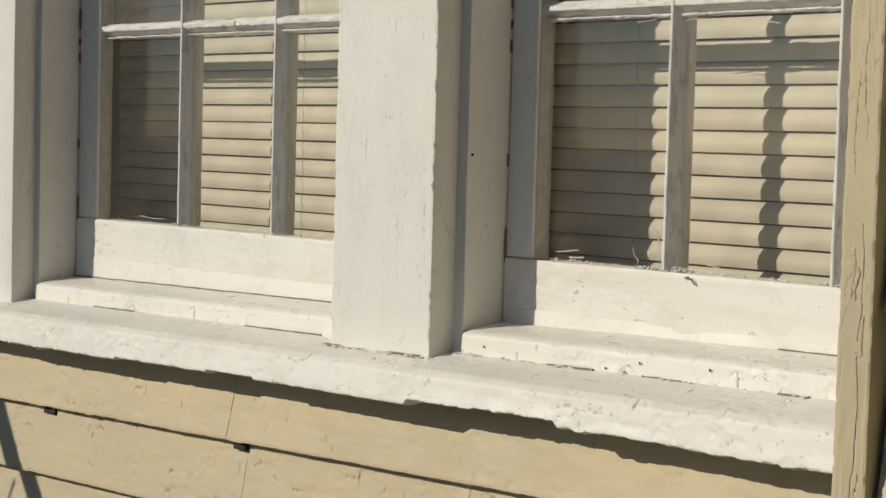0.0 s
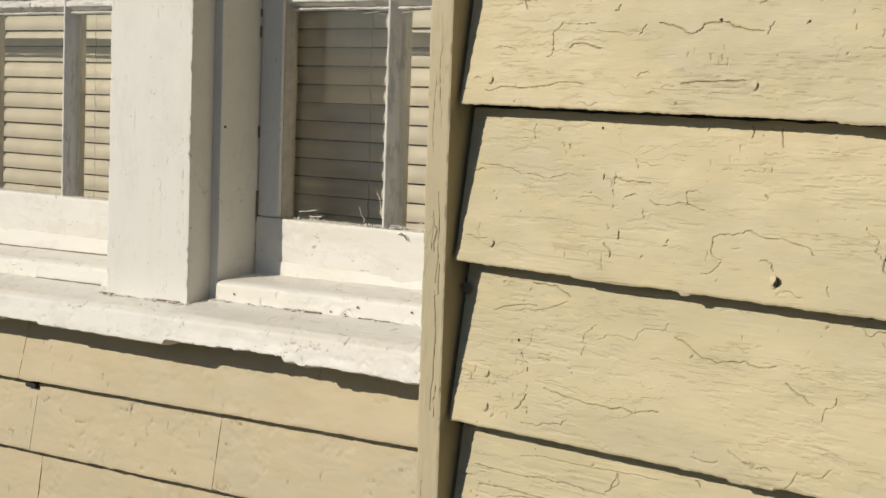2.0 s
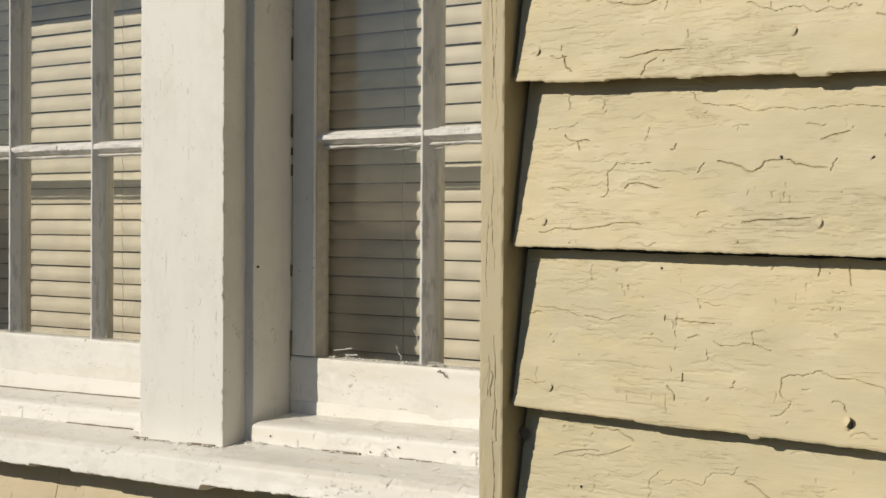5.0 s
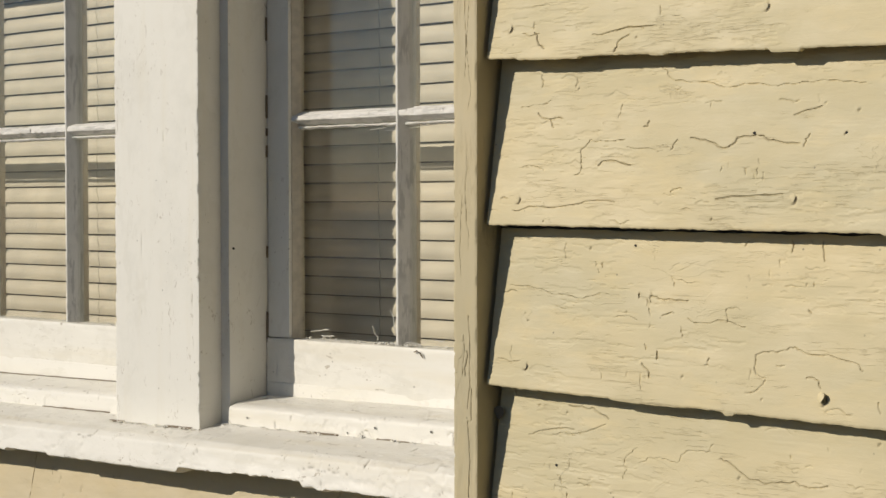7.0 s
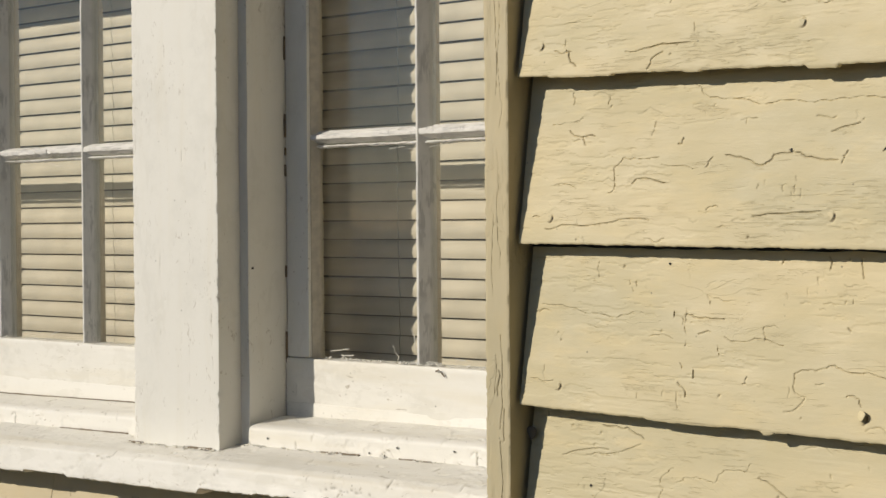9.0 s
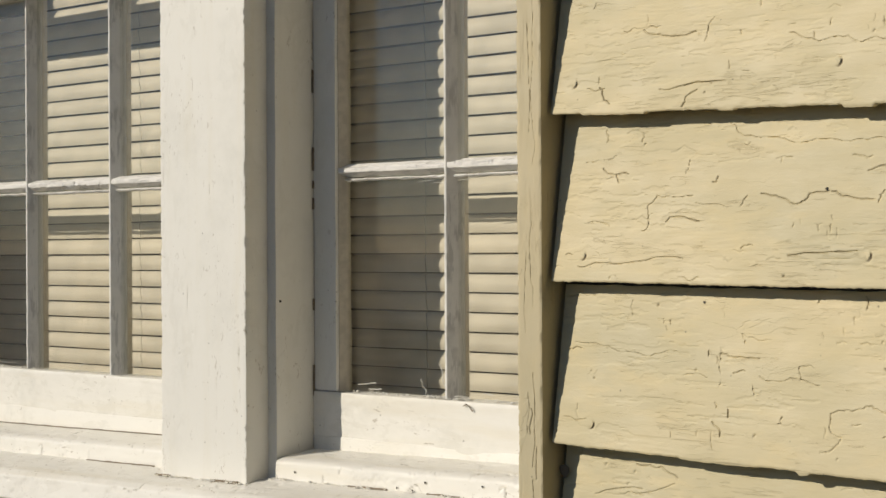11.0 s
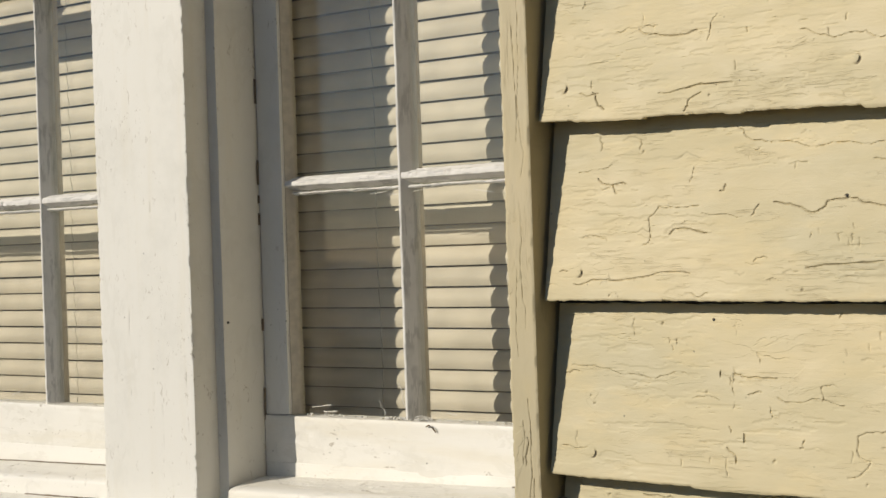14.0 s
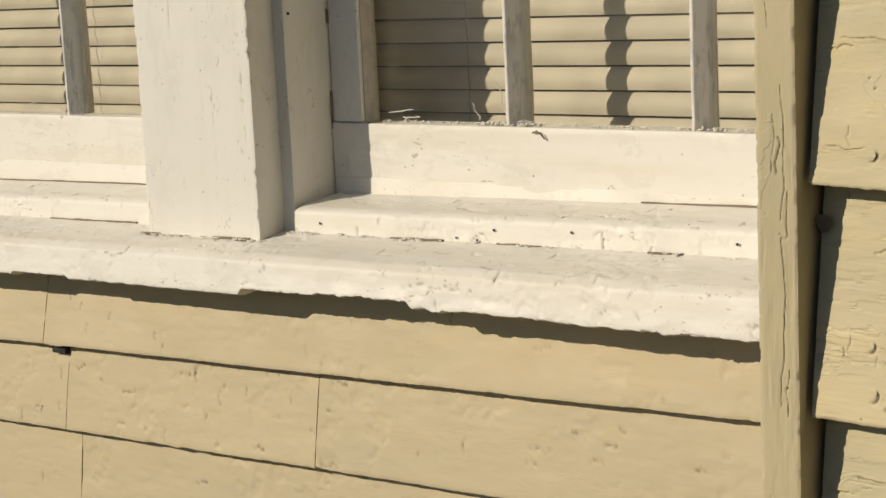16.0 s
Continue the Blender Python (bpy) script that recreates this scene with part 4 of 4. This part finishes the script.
CRACKS_LOW = [
    [(0.654, 1.376), (0.669, 1.375), (0.680, 1.373), (0.690, 1.369)], [(0.619, 1.352), (0.632, 1.356), (0.660, 1.359)], [(0.641, 1.354), (0.655, 1.355), (0.688, 1.365)],
    [(0.707, 1.328), (0.710, 1.334), (0.707, 1.340), (0.713, 1.347), (0.717, 1.351)], [(0.720, 1.341), (0.727, 1.345), (0.746, 1.344), (0.751, 1.343), (0.754, 1.349), (0.760, 1.353), (0.775, 1.353), (0.779, 1.359)],
    [(0.786, 1.350), (0.797, 1.346), (0.813, 1.338), (0.827, 1.338), (0.841, 1.339), (0.851, 1.338), (0.869, 1.340)], [(0.652, 1.282), (0.659, 1.289), (0.661, 1.293)],
    [(0.663, 1.280), (0.662, 1.285)], [(0.659, 1.274), (0.671, 1.274), (0.682, 1.276), (0.696, 1.277), (0.701, 1.281)], [(0.677, 1.300), (0.701, 1.296), (0.734, 1.294), (0.760, 1.293), (0.780, 1.297)],
]
CRACKS_LOW += [
    [(0.908, 1.309), (0.910, 1.318), (0.915, 1.319), (0.916, 1.325)], [(0.878, 1.330), (0.892, 1.323), (0.900, 1.318)], [(0.886, 1.267), (0.894, 1.276), (0.911, 1.276), (0.919, 1.281)],
    [(0.840, 1.281), (0.847, 1.278), (0.862, 1.276)], [(0.659, 1.310), (0.659, 1.313)], [(0.649, 1.325), (0.653, 1.319)],
]
CRACKS_LOWEST = [
    [(0.731, 1.230), (0.737, 1.238), (0.740, 1.245), (0.743, 1.239), (0.736, 1.233), (0.731, 1.230)], [(0.609, 1.230), (0.669, 1.230), (0.698, 1.230), (0.731, 1.228)],
    [(0.612, 1.216), (0.660, 1.216), (0.700, 1.215), (0.744, 1.218), (0.785, 1.219), (0.815, 1.220), (0.859, 1.220)], [(0.649, 1.243), (0.695, 1.245), (0.739, 1.246), (0.775, 1.246)],
    [(0.713, 1.213), (0.717, 1.210), (0.717, 1.213)], [(0.790, 1.205), (0.792, 1.209), (0.794, 1.213)], [(0.811, 1.247), (0.807, 1.251)], [(0.674, 1.204), (0.708, 1.205), (0.751, 1.205), (0.788, 1.207), (0.836, 1.211)],
]
CRACKS_MIDDLE += [[(0.932, 1.438), (0.936, 1.433), (0.942, 1.430), (0.940, 1.423), (0.946, 1.418), (0.959, 1.415)], [(0.948, 1.430), (0.948, 1.421), (0.947, 1.412), (0.952, 1.407), (0.952, 1.398)], [(0.909, 1.400), (0.911, 1.395)]]
CRACKS_LOW += [[(0.921, 1.372), (0.930, 1.371), (0.935, 1.367), (0.943, 1.371), (0.955, 1.371)], [(0.944, 1.364), (0.951, 1.359)], [(0.852, 1.276), (0.862, 1.274), (0.876, 1.274)]]
CRACKS_LOWEST += [[(0.852, 1.229), (0.858, 1.228)], [(0.748, 1.225), (0.794, 1.227), (0.834, 1.228)], [(0.632, 1.209), (0.678, 1.214), (0.722, 1.216)]]
course_cracks = {1: CRACKS_UPPER, 0: CRACKS_EYE, -1: CRACKS_MIDDLE, -2: CRACKS_LOW, -3: CRACKS_LOWEST}
course_nails = {-3: [(0.628, 1.150), (0.917, 1.232)], -2: [(0.622, 1.280), (0.619, 1.304)], -1: [(0.622, 1.404), (0.869, 1.399)], 0: [(0.615, 1.527), (0.846, 1.527)], 1: [(0.607, 1.654), (0.825, 1.654)]}
course_holes = {-2: [(0.647, 1.332)], -1: [(0.713, 1.494)], 0: [(0.814, 1.571), (0.882, 1.569)]}
course_grain = {-3: 0.0014, -2: 0.00022, -1: 0.00030, 0: 0.00042, 1: 0.00026}
course_drop = {-3: (-0.002, -0.012), -2: (-0.0025, -0.012), -1: (0.0012, -0.020), 0: (0.001, -0.0095), 1: (0.0042, -0.028)}
course_chips = {-1: [(0.800, 0.006, 0.0020), (0.73, 0.03, 0.0010)], 0: [(0.93, 0.02, 0.0015)], 1: [(0.645, 0.030, 0.0014), (0.842, 0.013, 0.0022)], -2: [(0.86, 0.02, 0.002)]}
BUTT, TAPER = -0.5355, 0.018
near_boards = {}
wall_near = thing("wall_near", label="cream painted lapped boards with cracked, flaking paint", category="wall", kind="structure")
for k in range(-12, 10):
    z = 1.507 + COURSE * k
    if k in course_cracks:
        bm = relief_board(0.5885, 3.2, 0.975, z, COURSE, BUTT, TAPER, 0.00064, course_cracks[k], course_nails[k], course_grain[k], 31 + k, course_drop[k], course_chips.get(k, ()))
        near_boards[k] = part("clapboard", bm, CREAM, wall_near)
    else:
        clapboard("clapboard", 0.5885, 3.2, z, COURSE, BUTT, TAPER, CREAM, wall_near, 0.0, 31 + k * 3.7, 0.0009, 0.03)
    # near-black bar under the lap stands for the gap and its shade
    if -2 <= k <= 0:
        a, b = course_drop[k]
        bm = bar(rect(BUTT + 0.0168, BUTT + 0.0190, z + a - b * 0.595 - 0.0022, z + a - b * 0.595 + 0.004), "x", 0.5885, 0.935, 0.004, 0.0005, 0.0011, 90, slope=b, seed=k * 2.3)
        part("open_joint", bm, DARK, wall_near, "near-black bar for the gap and shade under a lap")
for k in course_nails:
    for x, z in course_nails[k]:
        y = BUTT + TAPER * (z - 1.507 - COURSE * k) / COURSE
        proud = (x, z) == (0.869, 1.399)
        part("nail", nail_head(x, y - (0.0012 if proud else -0.0002), z, 0.0038 if proud else 0.0026, 0.55 if proud else 0.05), CREAM, near_boards[k])
for k in course_holes:
    for x, z in course_holes[k]:
        y = BUTT + TAPER * (z - 1.507 - COURSE * k) / COURSE
        part("nail_hole", nail_head(x, y, z, 0.0012), DARK, near_boards[k])
# brown dome stands for a notch that lies in shade
part("knot_hole", nail_head(0.5905, -0.5235, 1.3665, 0.0050), SHEATHING_BROWN, wall_near, "brown dome for a shaded notch beside the corner board")
part("sheathing", block(0.5905, 3.2, -0.511, -0.40, 0.0, 2.6, 0), SHEATHING_BROWN, wall_near)
corner = thing("corner_board", label="narrow cream corner board with split, peeling paint", category="trim", kind="structure")
corner_features = [[(0.578, 1.72), (0.577, 1.66), (0.579, 1.615), (0.577, 1.595)], [(0.573, 1.70), (0.574, 1.62)], [(0.576, 1.56), (0.575, 1.515), (0.577, 1.49)], [(0.572, 1.425), (0.571, 1.395)], [(0.577, 1.44), (0.578, 1.405), (0.576, 1.37)],
                   [(0.580, 1.385), (0.580, 1.362), (0.576, 1.360), (0.577, 1.30), (0.575, 1.27)], [(0.580, 1.29), (0.579, 1.265)], [(0.568, 1.22), (0.570, 1.19)], [(0.577, 1.20), (0.576, 1.17)], [(0.571, 1.53), (0.570, 1.47)]]
part("board", relief_post(0.5618, 0.5857, -0.5433, -0.40, 0.0, 2.6, 1.05, 1.78, 0.001, corner_features, 17, 0.0003, 8, 0.0006, 0.4), CREAM_TRIM, corner)
# unseen return wall, coloured dark to keep bounce light off the jambs
part("return_wall", block(0.5655, 0.5885, -0.398, -0.06, 0.0, 2.6, 0), SHEATHING_BROWN, corner)

# unseen, added to limit sky light: eave over both walls, wall behind the yard
eave = tagged(finish("ceiling_eave", block(-3.4, 3.4, -0.80, 0.1, 3.005, 3.06, 0), WHITE_X), "unseen white soffit added to cut sky light", "eave", kind="structure")
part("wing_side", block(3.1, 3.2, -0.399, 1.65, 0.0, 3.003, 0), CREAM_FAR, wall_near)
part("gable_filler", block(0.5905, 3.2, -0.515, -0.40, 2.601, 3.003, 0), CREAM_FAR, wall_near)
# plain wall out of view, added against low sky and bright reflections
yard = tagged(finish("wall_yard", block(-14, 14, -9.3, -9.0, 0.0, 0.9, 0), UNSEEN_WALL), "unseen grey wall added to hold back low sky light", "wall", kind="structure")

# unseen dark wall, added to block low sky light from the right
tagged(finish("wall_yard_side", block(4.6, 4.8, -9.0, -0.2, 0.0, 4.2, 0), SKY_BLOCKER), "unseen dark wall added to block low sky light", "wall", kind="structure")

# room behind the blinds
room = thing("room", label="dim room behind the blinds", category="wall", kind="structure")
part("back_wall", block(-3.2, 0.6, 1.6, 1.65, 0.0, 3.0, 0), ROOM, room)
part("end_wall", block(-3.25, -3.2, -0.09, 1.65, 0.0, 3.0, 0), ROOM, room)
part("end_wall", block(0.602, 0.65, -0.06, 1.65, 0.0, 3.0, 0), ROOM, room)
part("floor", block(-3.2, 0.6, 0.071, 1.6, 0.0, 0.3, 0), ROOM, room)
ceiling = tagged(finish("ceiling", block(-3.2, 0.6, 0.071, 1.6, 2.9, 3.0, 0), ROOM), "plain dark ceiling of the dim room", "ceiling", kind="structure")

# ---- wire gate whose shadow falls on the boards under the sill ----
def on_sun_line(x, z, s):
    return (x - 0.68 * s, -0.11 - s, z + 0.56 * s)


gate = thing("wire_gate", label="weathered gate post with a braced wire panel", category="gate")
px, py, pz = on_sun_line(-1.285, 1.172, 0.6)
part("post", tube([(px, py, 0.0), (px, py, 0.8), (px, py, pz - 0.01), (px, py, pz)], 0.047, 16), POSTWOOD, gate)
part("brace", tube([on_sun_line(-1.235, 1.105, 0.6), on_sun_line(-0.93, 0.77, 0.6)], 0.018, 10), POSTWOOD, gate)
part("rail", tube([(px, py, 0.36), (px + 0.62, py, 0.36)], 0.02, 10), POSTWOOD, gate)
for k in range(5):
    x = -1.205 + 0.045 * k
    top = 1.02 - 0.055 * k
    part("wire", tube([on_sun_line(x + 0.006 * (-1) ** j, top - 0.05 * j, 0.6) for j in range(6)], 0.0028, 5), STEEL, gate)


# ---- dust, webs and loose paint on the sash ledges ----
def ledge_litter(dx, x0, x1, count, seed, label):
    """Crumbs, curled flakes and web threads that lie on a bottom rail, against the glass."""
    rng = random.Random(seed)
    bm = bmesh.new()
    for _ in range(count):
        x, y = rng.uniform(x0, x1), rng.uniform(-0.001, 0.012)
        if rng.random() < 0.55:
            x = rng.choice((0.0, PITCH_X, 0.01, -0.02)) + rng.gauss(0, 0.012)
        x = min(max(x, x0), x1)
        r = rng.uniform(0.0006, 0.0030)
        c = Vector((x, y, RAIL_TOP + r * 0.4))
        ring = [bm.verts.new(c + Vector((rng.uniform(0.4, 1.3) * r * math.cos(a), rng.uniform(0.4, 1.2) * r * math.sin(a), rng.uniform(-0.3, 0.3) * r))) for a in (0, 1.3, 2.5, 3.8, 5.0)]
        top = bm.verts.new(c + Vector((rng.uniform(-1, 1) * r, rng.uniform(-1, 1) * r, r * rng.uniform(0.5, 1.2))))
        bm.faces.new(ring)
        for k in range(5):
            bm.faces.new((ring[k], ring[(k + 1) % 5], top))
    ob = finish("ledge_litter", bm, WEB)
    ob.location = (dx, 0, 0)
    return tagged(ob, label, "dust", kind="stuff")


ledge_litter(0.0, -0.165, 0.36, 330, 3, "dust crumbs and paint flakes on the bottom rail")
ledge_litter(-SPACING, -0.2, 0.36, 120, 4, "dust crumbs and paint flakes on the far bottom rail")
web = thing("cobweb", 0, 0, 0, label="torn cobweb threads at the foot of a muntin", category="cobweb")
for k, (x, z, a, b) in enumerate(((-0.045, 1.356, -0.052, 1.374), (-0.012, 1.358, -0.02, 1.395), (-0.02, 1.352, 0.012, 1.357), (0.006, 1.357, 0.03, 1.351), (-0.16, 1.362, -0.128, 1.366))):
    pts = [(x + (a - x) * t + 0.002 * math.sin(9 * t + k), 0.008 + 0.002 * math.sin(5 * t), z + (b - z) * t) for t in (0, 0.2, 0.4, 0.6, 0.8, 1.0)]
    part("thread", tube(pts, 0.0006, 5), WEB, web)
part("flake_curl", tube([(0.030, -0.006, 1.347), (0.036, -0.008, 1.349), (0.041, -0.008, 1.346), (0.044, -0.006, 1.341)], 0.0009, 6), SHEATHING_BROWN, web, "dark curl caught in the web")
old_web = thing("cobweb", 0, 0, 0, label="grey cobweb tufts at the foot of the side casing", category="cobweb")
rng = random.Random(12)
for k in range(9):
    x, z = -1.262 + rng.uniform(-0.006, 0.01), 1.222 + rng.uniform(0, 0.075)
    pts = [(x + rng.uniform(-0.008, 0.008), FACE - 0.004 + rng.uniform(-0.004, 0.003), z + 0.008 * j) for j in range(4)]
    part("thread", tube(pts, 0.0009, 5), WEB, old_web)


# ---- crumbs of old paint along the joints of the sill ----
def paint_crumbs(label, count, seed, place):
    """Curled chips of paint, each a small bent plate with thickness."""
    rng = random.Random(seed)
    bm = bmesh.new()
    for _ in range(count):
        c, r = Vector(place(rng)), rng.uniform(0.0008, 0.0030)
        turn = rng.uniform(0, 6.28)
        ring = []
        for k in range(6):
            a = turn + k * 1.047
            q = rng.uniform(0.5, 1.2) * r
            ring.append(Vector((q * 1.5 * math.cos(a), q * 0.7 * math.sin(a), 0.35 * r * math.cos(2 * a) + 0.2 * r)))
        low = [bm.verts.new(c + v) for v in ring]
        top = [bm.verts.new(c + v + Vector((0, 0, 0.0006))) for v in ring]
        bm.faces.new(low)
        bm.faces.new(top)
        for k in range(6):
            bm.faces.new((low[k], low[(k + 1) % 6], top[(k + 1) % 6], top[k]))
    return tagged(finish("paint_chips", bm, WHITE_X), label, "paint chips", kind="stuff")


def sill_top(x, y):
    return 1.2374 + 0.189 * (y + 0.140) + SLOPE * x


def at_mullion_foot(rng):
    x = rng.uniform(-0.425, -0.236)
    y = -0.1055 - abs(rng.gauss(0, 0.0022))
    return x, y, sill_top(x, y) + 0.0002


def at_sub_sill(rng):
    x = rng.choice((rng.uniform(-0.226, 0.41), rng.gauss(-0.21, 0.012)))
    y = -0.0765 - abs(rng.gauss(0, 0.002))
    return max(x, -0.232), y, sill_top(x, y) + 0.0002


paint_crumbs("loose white paint chips round the mullion foot", 70, 5, at_mullion_foot)
paint_crumbs("loose white paint chips along the sub-sill", 80, 6, at_sub_sill)
